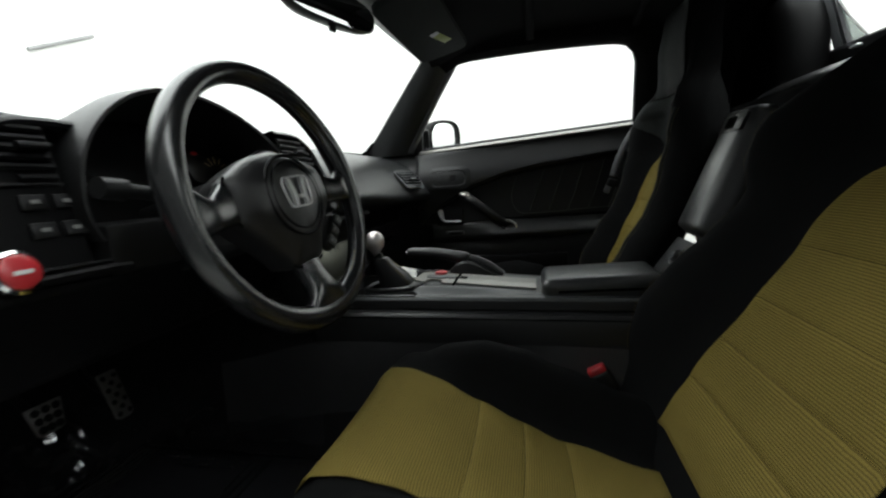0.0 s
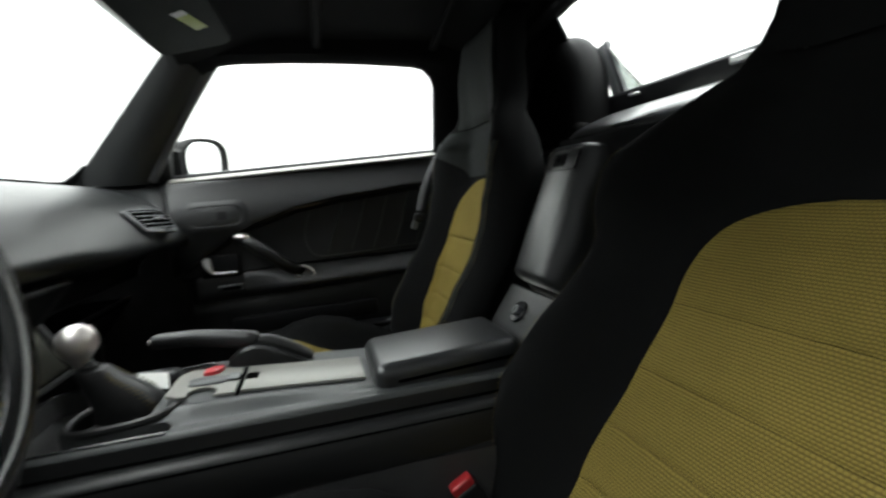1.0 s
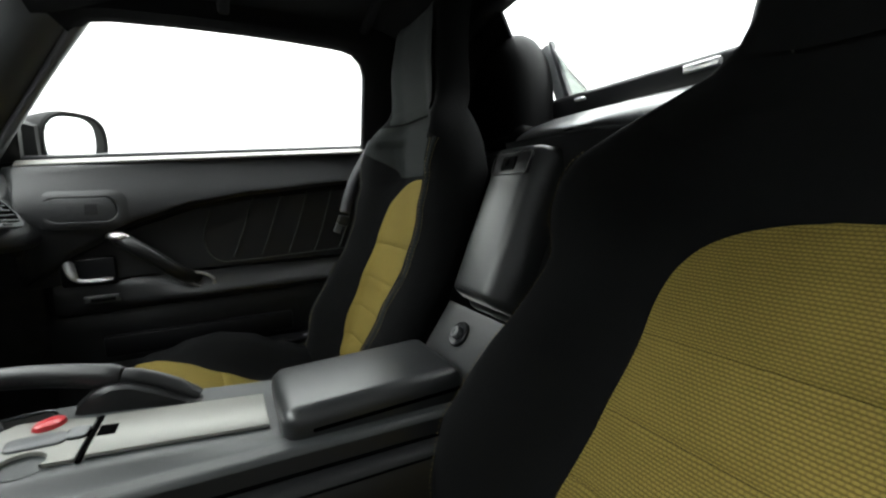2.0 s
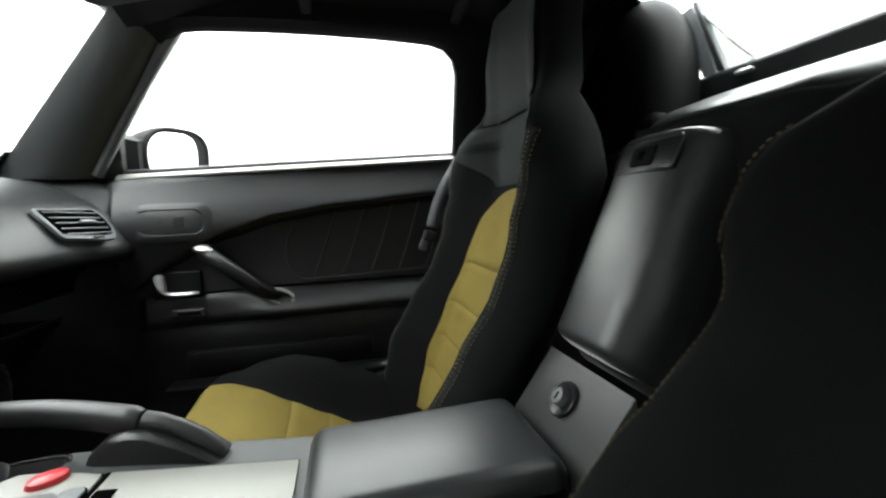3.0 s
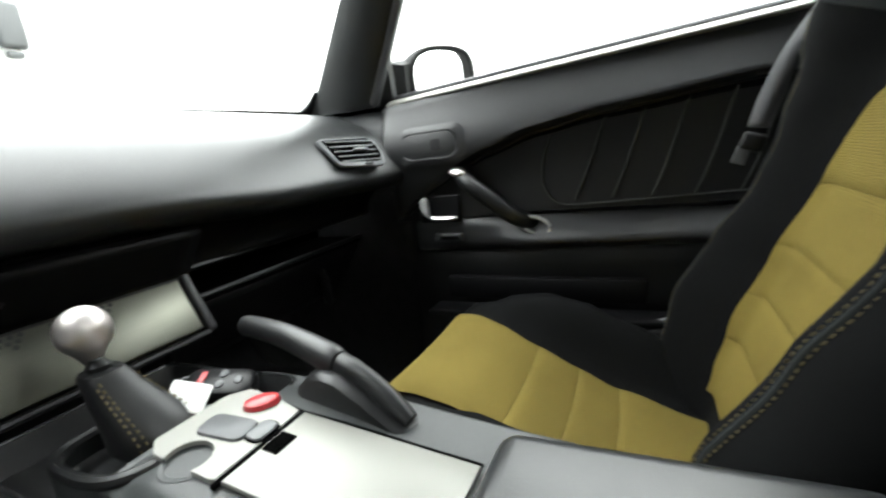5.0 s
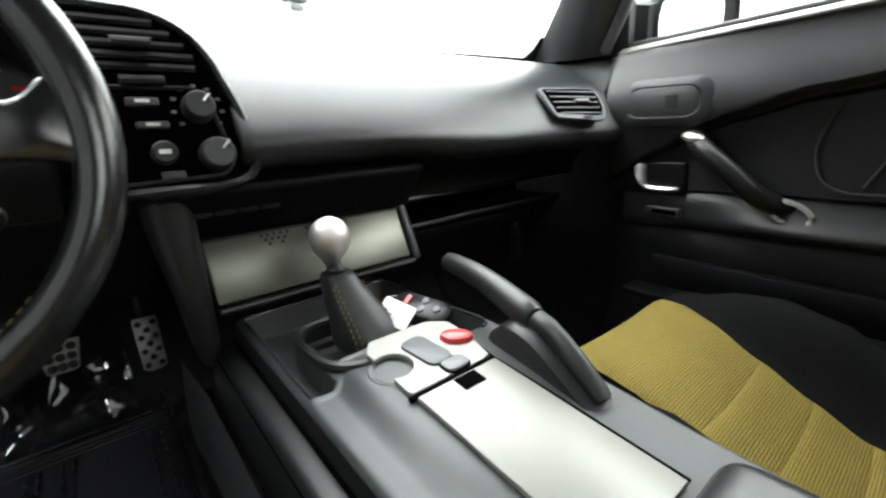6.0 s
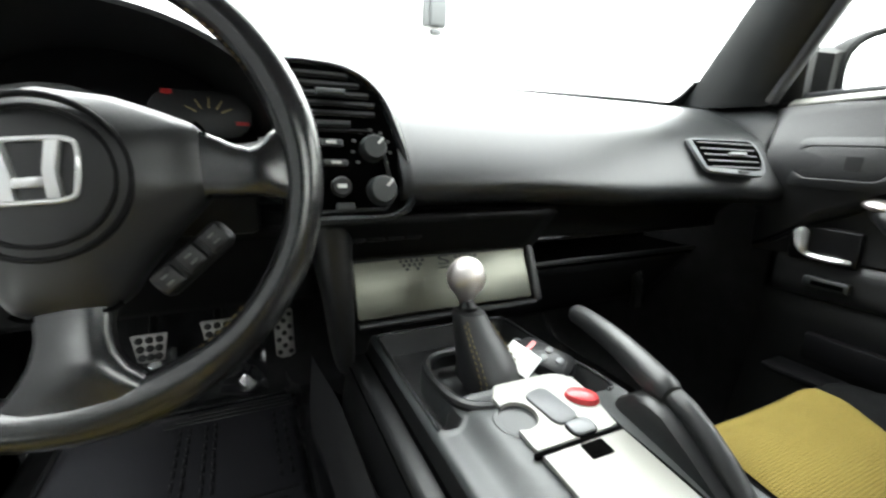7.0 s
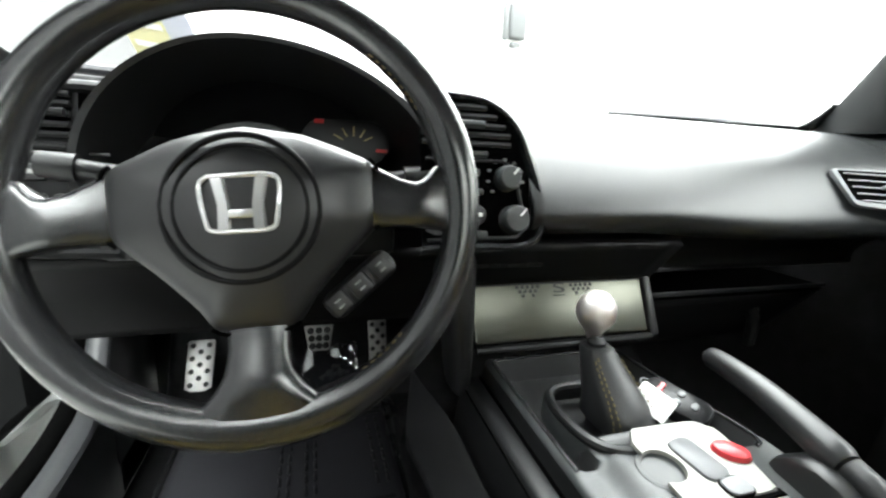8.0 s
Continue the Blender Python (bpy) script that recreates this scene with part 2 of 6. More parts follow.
# ---- mesh helpers ----
class Geo:
    """Vertices and faces that are gathered into one mesh."""

    def __init__(self):
        self.v, self.f = [], []

    def add(self, v, f, m=None):
        o = len(self.v)
        self.v += [tuple(m @ Vector(p)) if m else tuple(p) for p in v]
        self.f += [tuple(i + o for i in q) for q in f]
        return self

    def grid(self, nu, nv, fn, wrap_u=False, wrap_v=False, m=None):
        """fn(u, v), both from 0 to 1, over nu by nv cells."""
        cu, cv = nu if wrap_u else nu + 1, nv if wrap_v else nv + 1
        v = [fn(i / nu, j / nv) for j in range(cv) for i in range(cu)]
        f = [(j * cu + i, j * cu + (i + 1) % cu, (j + 1) % cv * cu + (i + 1) % cu, (j + 1) % cv * cu + i) for j in range(nv) for i in range(nu)]
        return self.add(v, f, m)

    def loft(self, rings, caps=True, m=None):
        """Closed rings of equal count, skinned in order, with flat ends."""
        n = len(rings[0])
        v = [p for r in rings for p in r]
        f = [(k * n + i, k * n + (i + 1) % n, (k + 1) * n + (i + 1) % n, (k + 1) * n + i) for k in range(len(rings) - 1) for i in range(n)]
        if caps:
            f += [tuple(range(n))[::-1], tuple(range((len(rings) - 1) * n, len(rings) * n))]
        return self.add(v, f, m)

    def tube(self, path, r, n=10, flat=1.0, caps=True, closed=False):
        """A round or flattened bar along points; r may be a list."""
        path = [Vector(p) for p in path]
        rings, k = [], len(path)
        up = Vector((0, 0, 1))
        for i, p in enumerate(path):
            d = (path[(i + 1) % k] - path[i - 1]) if closed else (path[min(i + 1, k - 1)] - path[max(i - 1, 0)])
            d.normalize()
            side = d.cross(up)
            if side.length < 1e-3:
                side = d.cross(Vector((0, 1, 0)))
            side.normalize()
            top = side.cross(d)
            rad = r[i] if isinstance(r, (list, tuple)) else r
            rings.append([p + side * (math.cos(a) * rad) + top * (math.sin(a) * rad * flat) for a in (2 * math.pi * j / n for j in range(n))])
        if closed:
            rings.append(rings[0])
        return self.loft(rings, caps and not closed)

    def box(self, c, s, r=0.003, seg=2, m=None):
        """A box with rounded edges: centre, size, radius."""
        bm = bmesh.new()
        bmesh.ops.create_cube(bm, size=1.0, matrix=Matrix.Diagonal((*s, 1)))
        if r:
            bmesh.ops.bevel(bm, geom=bm.edges[:], offset=min(r, min(s) * 0.49), segments=seg, profile=0.5, affect="EDGES")
        bm.verts.index_update()
        v = [vv.co.copy() for vv in bm.verts]
        f = [tuple(vv.index for vv in ff.verts) for ff in bm.faces]
        bm.free()
        return self.add(v, f, (m or Matrix()) @ Matrix.Translation(c) if m is None else m @ Matrix.Translation(c))

    def slab(self, outline, h, r=0.002, m=None, seg=2):
        """A flat plate from an outline in x, y, from z = 0 up to h, with a rounded upper edge."""
        o = [Vector((p[0], p[1], 0)) for p in outline]
        n = len(o)
        area = sum(o[i].x * o[(i + 1) % n].y - o[(i + 1) % n].x * o[i].y for i in range(n))
        if area < 0:
            o.reverse()
        nor = []
        for i in range(n):
            d = (o[(i + 1) % n] - o[i - 1]).normalized()
            nor.append(Vector((-d.y, d.x, 0)))
        rings = [[p.copy() for p in o]]
        for k in range(seg + 1):
            a = math.pi / 2 * k / seg
            rings.append([p + nn * (r * (1 - math.cos(a))) + Vector((0, 0, h - r + r * math.sin(a))) for p, nn in zip(o, nor)])
        return self.loft(rings, True, m)

    def lathe(self, prof, n=24, m=None):
        """A turned shape about z from (radius, height) pairs."""
        rings = [[(r * math.cos(2 * math.pi * j / n), r * math.sin(2 * math.pi * j / n), z) for j in range(n)] for r, z in prof]
        return self.loft(rings, True, m)


def part(name, geo, material, parent=None, label="", sharp=38, thick=0.0):
    me = bpy.data.meshes.new(name)
    me.from_pydata([tuple(p) for p in geo.v], [], geo.f)
    bm = bmesh.new()
    bm.from_mesh(me)
    bmesh.ops.remove_doubles(bm, verts=bm.verts, dist=1e-6)
    bmesh.ops.recalc_face_normals(bm, faces=bm.faces)
    bm.to_mesh(me)
    bm.free()
    me.polygons.foreach_set("use_smooth", [True] * len(me.polygons))
    me.set_sharp_from_angle(angle=radians(sharp))
    me.materials.append(material)
    ob = new(name, me)
    if parent is not None:
        ob.parent = parent
        ob.matrix_parent_inverse = Matrix.Translation(-parent.location if parent.parent is None else (0, 0, 0))
    if label:
        tagged(ob, label)
    if thick:
        md = ob.modifiers.new("thickness", "SOLIDIFY")
        md.thickness, md.offset = thick, -1
    return ob


def thing(name, base, label, category, group="", kind=""):
    ob = new(name)
    ob.location = base
    ob.empty_display_size = 0.05
    return tagged(ob, label, category, group, kind)


def lerp(table, x):
    """Piecewise smooth value from (x, value) pairs."""
    if x <= table[0][0]:
        return table[0][1]
    for (a, p), (b, q) in zip(table, table[1:]):
        if x <= b:
            k = (x - a) / (b - a)
            return p + (q - p) * (k * k * (3 - 2 * k) * 0.35 + k * 0.65)
    return table[-1][1]


def smooth(a, b, x):
    k = min(1, max(0, (x - a) / (b - a)))
    return k * k * (3 - 2 * k)


def bend(points, n):
    """Points along a soft curve through the given ones (Catmull-Rom)."""
    p = [Vector(q) for q in points]
    p = [p[0] * 2 - p[1]] + p + [p[-1] * 2 - p[-2]]
    out, k = [], len(p) - 3
    for i in range(n + 1):
        s = min(k - 1e-6, i / n * k)
        j, t = int(s), s - int(s)
        a, b, c, d = p[j : j + 4]
        out.append(0.5 * ((2 * b) + (c - a) * t + (2 * a - 5 * b + 4 * c - d) * t * t + (3 * b - a - 3 * c + d) * t**3))
    return out


def stitches(points, r=0.0008, stitch=0.0052, gap=0.0026):
    """A row of separate stitches along points, in one mesh."""
    g, run = Geo(), 0.0
    pts = [Vector(p) for p in points]
    fine = []
    for a, b in zip(pts, pts[1:]):
        k = max(1, round((b - a).length / 0.0013))
        fine += [a.lerp(b, i / k) for i in range(k)]
    per, take = round((stitch + gap) / 0.0013), round(stitch / 0.0013)
    for i in range(0, len(fine) - take, per):
        g.tube([fine[i], fine[i + take // 2], fine[i + take]], [r * 0.6, r, r * 0.6], 5)
    return g


def rounded(x0, y0, x1, y1, r, n=5):
    """An outline: a rectangle with round corners."""
    out = []
    for cx, cy, a0 in ((x1 - r, y1 - r, 0), (x0 + r, y1 - r, 90), (x0 + r, y0 + r, 180), (x1 - r, y0 + r, 270)):
        out += [(cx + r * math.cos(radians(a0 + 90 * k / n)), cy + r * math.sin(radians(a0 + 90 * k / n))) for k in range(n + 1)]
    return out


# ---- outside: ground, far wall, the car's own skin ----
g = Geo().grid(24, 24, lambda u, v: (-60 + 120 * u, -60 + 120 * v, -0.13))
tagged(part("ground", g, CONCRETE), "pale smooth concrete floor of the photo booth", "ground", kind="structure")
# three white walls of the booth, open to an evenly bright ceiling, and an added dark one
g = Geo().box((1.3, 5.4, 1.7), (6.6, 0.2, 3.66), 0.01)
tagged(part("wall_north", g, WALLPAINT), "white painted booth wall ahead of the car", "wall", kind="structure")
g = Geo().box((4.7, 0.0, 1.7), (0.2, 11.0, 3.66), 0.01)
tagged(part("wall_east_1", g, WALLPAINT), "white painted booth wall beside the passenger door", "wall", kind="structure")
g = Geo().box((1.3, -5.4, 1.7), (6.6, 0.2, 3.66), 0.01)
tagged(part("wall_south_1", g, WALLPAINT), "white painted booth wall behind the car", "wall", kind="structure")
# unseen dark wall, added to block light that enters by the open doorway
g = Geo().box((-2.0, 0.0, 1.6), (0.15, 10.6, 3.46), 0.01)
tagged(part("wall_west_1", g, surface("dark_grey_shade_wall", (0.08, 0.08, 0.082), 0.9, var=0.15, scale=2, bump=0.1)), "unseen dark grey wall added to keep light off the driver's side", "wall", kind="structure")

hood = thing("car_bonnet", (XC, 1.4, 0.6), "silver painted car bonnet beyond the windscreen", "bonnet")


def hood_fn(u, v):
    x = XC - 0.78 + 1.56 * u
    k = (x - XC) / 0.78
    y = 0.86 + 1.25 * v
    return (x, y, 0.735 - 0.10 * v - 0.13 * v**3 - 0.05 * k * k - 0.10 * k**6)


part("panel", Geo().grid(30, 20, hood_fn), PAINT, hood, thick=0.004)
for s in (-1, 1):
    g = Geo().grid(12, 20, lambda u, v: (XC + s * (0.785 + 0.085 * math.sin(u * 1.57)), 0.86 + 1.25 * v, (0.735 - 0.10 * v - 0.13 * v**3 - 0.15) - 0.66 * u * u))
    part("fender", g, PAINT, hood, thick=0.004)
g = Geo().box((XC, 0.83, 0.738), (1.32, 0.13, 0.02), 0.008)
part("cowl", g, PLASTIC, hood, "black plastic cowl")

for wx in (0.42,):
    wp = thing("wiper", (wx, 0.79, 0.76), "black windscreen wiper lying on the cowl", "wiper", "")
    part("arm", Geo().tube([(wx - 0.22, 0.775, 0.762), (wx, 0.768, 0.774), (wx + 0.2, 0.752, 0.776)], [0.009, 0.006, 0.004], 8), PLASTIC, wp)
    part("blade", Geo().tube([(wx - 0.17, 0.755, 0.784), (wx + 0.02, 0.75, 0.787), (wx + 0.24, 0.715, 0.786)], [0.004, 0.006, 0.004], 8), RUBBER, wp)

# a fixture on the far wall
fx = thing("wall_lamp", (2.05, 5.3, 2.1), "white plastic wall lamp with grey brackets", "lamp")
part("body", Geo().box((2.10, 5.24, 2.25), (0.24, 0.1, 0.42), 0.05, 4), GREYPLASTIC, fx)
part("bracket", Geo().box((1.95, 5.25, 2.24), (0.07, 0.09, 0.40), 0.02, 2), GREYPLASTIC, fx)
part("cap", Geo().box((2.09, 5.25, 1.99), (0.14, 0.09, 0.06), 0.02, 2), GREYPLASTIC, fx)

wr = thing("wall_rail", (3.367, 5.29, 2.590), "thin grey rail on the white booth wall", "rail")
part("bar", Geo().tube([(2.98, 5.27, 2.407), (3.754, 5.27, 2.773)], 0.022, 8), surface("rail_grey", (0.24, 0.24, 0.24), 0.6, bump=0), wr)

# ---- cabin floor, tunnel, bulkheads, sill ----


def floor_fn(u, v):
    x = -0.64 + 1.29 * u
    y = -0.46 + 1.72 * v
    z = 0.075 + 0.42 * smooth(0.95, 1.26, y)
    d = abs(x - XC)
    z = max(z, 0.075 + 0.30 * smooth(0.15, 0.115, d) * smooth(1.25, 0.6, y + 0.25))
    return (x, y, z)


tagged(part("floor", Geo().grid(90, 60, floor_fn), CARPET, thick=0.02), "black loop-pile carpet over the cabin floor", "floor", kind="structure")

tagged(part("wall_side", Geo().grid(2, 30, lambda u, v: (0.685, 0.42 + 0.84 * v, 0.05 + 0.72 * u)), CARPET, thick=0.02), "black carpeted side of the footwell", "wall", kind="structure")
tagged(part("wall_side", Geo().grid(2, 30, lambda u, v: (-0.675, 0.80 + 0.46 * v, 0.05 + 0.72 * u)), CARPET, thick=0.02), "black carpeted side of the footwell", "wall", kind="structure")
tagged(part("wall_front", Geo().grid(20, 4, lambda u, v: (-0.68 + 1.37 * u, 1.27, 0.05 + 0.72 * v)), CARPET, thick=0.02), "black front bulkhead behind the pedals", "wall", kind="structure")

SCUFF = surface("scuff_plastic", (0.032, 0.033, 0.035), 0.42, var=0.15, scale=20, fine=900, bump=0.15)
# door sill of the open driver's side
sill = thing("door_sill", (-0.68, 0.2, 0.05), "grey door sill with a black seal under the open doorway", "sill")
# black plastic over the whole sill body: its shadow is put into the colour
part("body", Geo().box((-0.748, 0.2, -0.02), (0.13, 1.5, 0.25), 0.03, 5), PLASTIC, sill, "sill body, blackened as in shadow")
part("scuff_plate", Geo().tube(bend([(-0.630, -0.40, 0.268), (-0.630, 0.30, 0.268), (-0.632, 0.58, 0.270), (-0.650, 0.72, 0.285), (-0.660, 0.80, 0.36)], 40), 0.018, 10, 0.6), SCUFF, sill, "grey plastic scuff plate")
part("jamb", Geo().box((-0.680, 0.2, 0.10), (0.05, 1.5, 0.27), 0.01, 3), PLASTIC, sill, "black inner jamb")
part("seal", Geo().tube(bend([(-0.663, -0.42, 0.266), (-0.663, 0.3, 0.266), (-0.667, 0.66, 0.276), (-0.692, 0.80, 0.36), (-0.692, 0.80, 0.70)], 40), 0.015, 10), VOID, sill, "black rubber seal")
part("kick_panel", Geo().box((-0.662, 0.90, 0.33), (0.02, 0.22, 0.44), 0.008), PLASTIC, sill)

# ---- windscreen, pillars, header, soft top ----


def screen_top(x):
    k = (x - XC) / 0.535
    return Vector((x, 0.385 - 0.035 * k * k, 1.068 - 0.012 * k * k))


def screen_low(x):
    k = (x - XC) / 0.64
    return Vector((x, 0.735 - 0.095 * k * k, 0.772))


def screen_fn(u, v):
    a, b = screen_low(XC + (u * 2 - 1) * 0.655), screen_top(XC + (u * 2 - 1) * 0.545)
    p = a.lerp(b, v)
    return p + Vector((0, 0.55, 0.6)) * (0.03 * v * (1 - v))


win = tagged(part("window_1", Geo().grid(24, 10, screen_fn), PANE), "clear curved windscreen", "windscreen", kind="structure")
win.visible_shadow = False
part("seal", Geo().tube([screen_fn(i / 24, 0.0) for i in range(25)], 0.007, 8), RUBBER, win, "black rubber seal")

def sticker_fn(u, v):
    return Vector((-0.580 + 0.095 * u + 0.05 * (1 - v), 0.80 - 0.06 * v, 0.748 + 0.142 * v - 0.01 * u))


stk = thing("printed_card", sticker_fn(0.5, 0), "pale yellow and grey printed card standing on the cowl", "card")
STICK1 = surface("sticker_yellow", (0.46, 0.43, 0.24), 0.6, var=0.05, bump=0)
STICK2 = surface("sticker_grey", (0.33, 0.34, 0.38), 0.6, var=0.05, bump=0)
part("yellow_field", Geo().grid(4, 8, lambda u, v: sticker_fn(u * 0.6, v)), STICK1, stk, "pale yellow field")
part("grey_field", Geo().grid(4, 8, lambda u, v: sticker_fn(0.6 + u * 0.4, v)), STICK2, stk, "grey field")
for k in range(4):
    part("print_bar", Geo().grid(4, 1, lambda u, v: sticker_fn(0.08 + 0.48 * u, 0.2 + 0.17 * k + 0.05 * v) + Vector((0, -0.001, -0.001))), PRINT, stk)

for s in (1, -1):

    def X(x):
        return XC + s * (x - XC)

    rows = []
    for k in range(13):
        v = k / 12
        front = Vector((0.632, 0.632, 0.765)).lerp(Vector((0.522, 0.352, 1.062)), v)
        rear = Vector((0.652, 0.466, 0.765)).lerp(Vector((0.560, 0.258, 1.052)), v)
        out = Vector((0.055, 0.03, 0.0))
        mid = (front * 0.55 + rear * 0.45) + Vector((-0.020, -0.012, -0.004))
        m2 = (front * 0.2 + rear * 0.8) + Vector((-0.010, -0.010, -0.004))
        ring = [front, front.lerp(mid, 0.55) + Vector((-0.006, -0.004, 0)), mid, mid.lerp(m2, 0.5) + Vector((-0.003, -0.004, 0)), m2, rear, rear + out * 0.6, front + out]
        rows.append([Vector((X(p.x), p.y, p.z)) for p in ring])
    trim = tagged(part("trim", Geo().loft(rows), PILLARVINYL), "dark grey moulded windscreen pillar cover", "pillar trim", kind="structure")
    e = [Vector((X(0.648 + (0.557 - 0.648) * k / 10), 0.462 + (0.258 - 0.462) * k / 10, 0.77 + 0.282 * k / 10)) for k in range(11)]
    part("weatherstrip", Geo().tube(e, [0.0105] * 6 + [0.011, 0.012, 0.0135, 0.0155, 0.017], 10), SEALGREY, trim, "rubber door seal, greyed for the highlight on it")
    if s > 0:
        part("mirror_sail", Geo().loft([[(0.662, 0.470, 0.762), (0.662, 0.421, 0.770), (0.640, 0.412, 0.842), (0.622, 0.397, 0.876), (0.618, 0.40, 0.874), (0.634, 0.44, 0.81)], [(0.682, 0.470, 0.762), (0.682, 0.421, 0.770), (0.660, 0.412, 0.842), (0.642, 0.397, 0.876), (0.638, 0.40, 0.874), (0.654, 0.44, 0.81)]]), PLASTIC, trim, "black triangular corner cover")

for s in (1, -1):

    def corner_fn(u, v):
        """A rounded black corner between the windscreen's foot and its pillar."""
        at = lambda a, b: screen_fn(0.5 + s * (a - 0.5), b)
        path = at(0.945 + 0.060 * min(1, u * 2), 0.0).lerp(at(1.005, 0.15), max(0, u * 2 - 1))
        a, b, c = at(0.945, 0.0), at(0.984, 0.004), at(0.990, 0.15)
        curve = a * (1 - u) ** 2 + b * 2 * u * (1 - u) + c * u * u
        return curve.lerp(path, v) + Vector((0, -0.004, -0.002))

    tagged(part("trim", Geo().grid(24, 4, corner_fn), PILLARVINYL, thick=0.003), "black rounded lower corner of the windscreen", "corner trim", kind="structure")

g = Geo().loft([[screen_top(x) + Vector(o) for o in ((0, 0.03, 0.0), (0, 0.0, -0.012), (0, -0.05, -0.014), (0, -0.08, 0.0), (0, -0.06, 0.03), (0, 0.02, 0.03))] for x in (XC + 0.56 * (k / 12 - 1) if k <= 12 else XC + 0.56 * (k / 12 - 1) for k in range(25))])
tagged(part("trim", g, PLASTIC), "black windscreen header trim", "header trim", kind="structure")


def roof_z(x, y):
    k = (x - XC) / 0.56
    return 1.135 - 0.06 * k * k - 0.02 * max(0, k * k - 0.7) - 0.055 * smooth(0.1, 0.38, y) - 0.09 * smooth(-0.25, -0.62, y)


g = Geo().grid(28, 24, lambda u, v: (XC + (u * 2 - 1) * 0.575, 0.335 - 0.80 * v, roof_z(XC + (u * 2 - 1) * 0.575, 0.335 - 0.80 * v)))
tagged(part("ceiling", g, HEADLINER, thick=-0.012), "black cloth lining of the folding top", "ceiling", kind="structure")
for y in (0.02, -0.28):
    bow = thing("roof_bow", (XC, y, 1.1), "black cross bow under the folding top", "roof bow", "roof bows")
    part("bar", Geo().tube([(XC + 0.53 * (k / 8 - 1), y, roof_z(XC + 0.53 * (k / 8 - 1), y) - 0.012) for k in range(17)], 0.012, 8, 0.6), HEADLINER, bow)

# passenger-side wall of the folding top with the window opening through it
OPENING = [(0.421, 0.775), (0.418, 0.83), (0.398, 0.872), (0.345, 0.945), (0.292, 1.012), (0.258, 1.036), (0.22, 1.041), (0.10, 1.044), (-0.006, 1.044), (-0.10, 1.042), (-0.172, 1.039), (-0.228, 1.036), (-0.264, 1.027), (-0.287, 1.007), (-0.298, 0.977), (-0.300, 0.92), (-0.302, 0.86), (-0.304, 0.803)]
OUTER = [(0.46, 0.76), (0.46, 0.84), (0.46, 0.90), (0.43, 1.0), (0.36, 1.08), (0.27, 1.09), (0.22, 1.095), (0.10, 1.10), (-0.006, 1.10), (-0.10, 1.10), (-0.20, 1.10), (-0.32, 1.09), (-0.44, 1.07), (-0.56, 1.03), (-0.66, 0.97), (-0.72, 0.90), (-0.74, 0.84), (-0.75, 0.78)]


def side_x(z):
    return 0.664 - (z - 0.78) * 0.385 - 0.10 * (z - 0.78) ** 2


def side_fn(side):
    def fn(u, v):
        i = min(len(OPENING) - 2, int(u * (len(OPENING) - 1)))
        t = u * (len(OPENING) - 1) - i
        a = Vector(OPENING[i]).lerp(Vector(OPENING[i + 1]), t)
        b = Vector(OUTER[i]).lerp(Vector(OUTER[i + 1]), t)
        p = a.lerp(b, v)
        x = side_x(p.y) - 0.02 * smooth(0, 0.25, v)
        return (XC + side * (x - XC), p.x, p.y)

    return fn


n17 = len(OPENING) - 1
g = Geo().grid(n17 * 4, 8, lambda u, v: side_fn(1)(4 / n17 + u * (1 - 4 / n17), v))
tagged(part("wall_east", g, HEADLINER, thick=0.012), "black cloth side of the folding top", "wall", kind="structure")
g = Geo().grid(24, 8, lambda u, v: side_fn(-1)(11 / n17 + u * (1 - 11 / n17), v))
tagged(part("wall_west", g, HEADLINER, thick=0.012), "black cloth quarter of the folding top", "wall", kind="structure")

# side glass, frameless, with its black edge
pane = [(y, z) for y, z in OPENING]
g = Geo().grid(len(pane) - 1, 8, lambda u, v: (side_x(pane[round(u * (len(pane) - 1))][1]) * v + side_x(0.77) * (1 - v) + 0.012, pane[round(u * (len(pane) - 1))][0], pane[round(u * (len(pane) - 1))][1] * v + 0.76 * (1 - v)))
w2 = tagged(part("window_2", g, PANE), "clear raised glass of the passenger door", "window", kind="structure")
w2.visible_shadow = False
part("weatherstrip", Geo().tube([(side_x(z) + 0.002, y, z) for y, z in OPENING[4:]], 0.007, 8), RUBBER, w2, "black rubber weatherstrip")

# rear: parcel deck, rear glass, cloth behind
deck = thing("rear_deck", (XC, -0.5, 0.5), "black padded deck behind the seats", "rear deck")


def deck_fn(u, v):
    x = XC - 0.62 + 1.24 * u
    prof = [(-0.500, 0.20), (-0.500, 0.60), (-0.500, 0.735), (-0.502, 0.762), (-0.509, 0.785), (-0.524, 0.803), (-0.552, 0.816), (-0.60, 0.830)]
    s = v * (len(prof) - 1)
    i = min(len(prof) - 2, int(s))
    p = Vector(prof[i]).lerp(Vector(prof[i + 1]), s - i)
    near = 0.105 * smooth(0.20, 0.08, abs(x - XC)) * smooth(0.83, 0.76, p.y)
    return (x, p.x + near, p.y - 0.02 * ((x - XC) / 0.62) ** 2)


part("pad", Geo().grid(40, 24, lambda u, v: deck_fn(u, 0.40 + 0.60 * v)), DECKVINYL, deck, "smooth black padding", thick=0.02)
part("bulkhead_carpet", Geo().grid(30, 12, lambda u, v: deck_fn(u, 0.40 * v)), HEADLINER, deck, "black carpeted bulkhead", thick=0.02)
part("rail", Geo().box((XC, -0.62, 0.832), (1.16, 0.05, 0.075), 0.012, 3, None), GLOSSBLACK, deck, "gloss black rail below the rear glass")
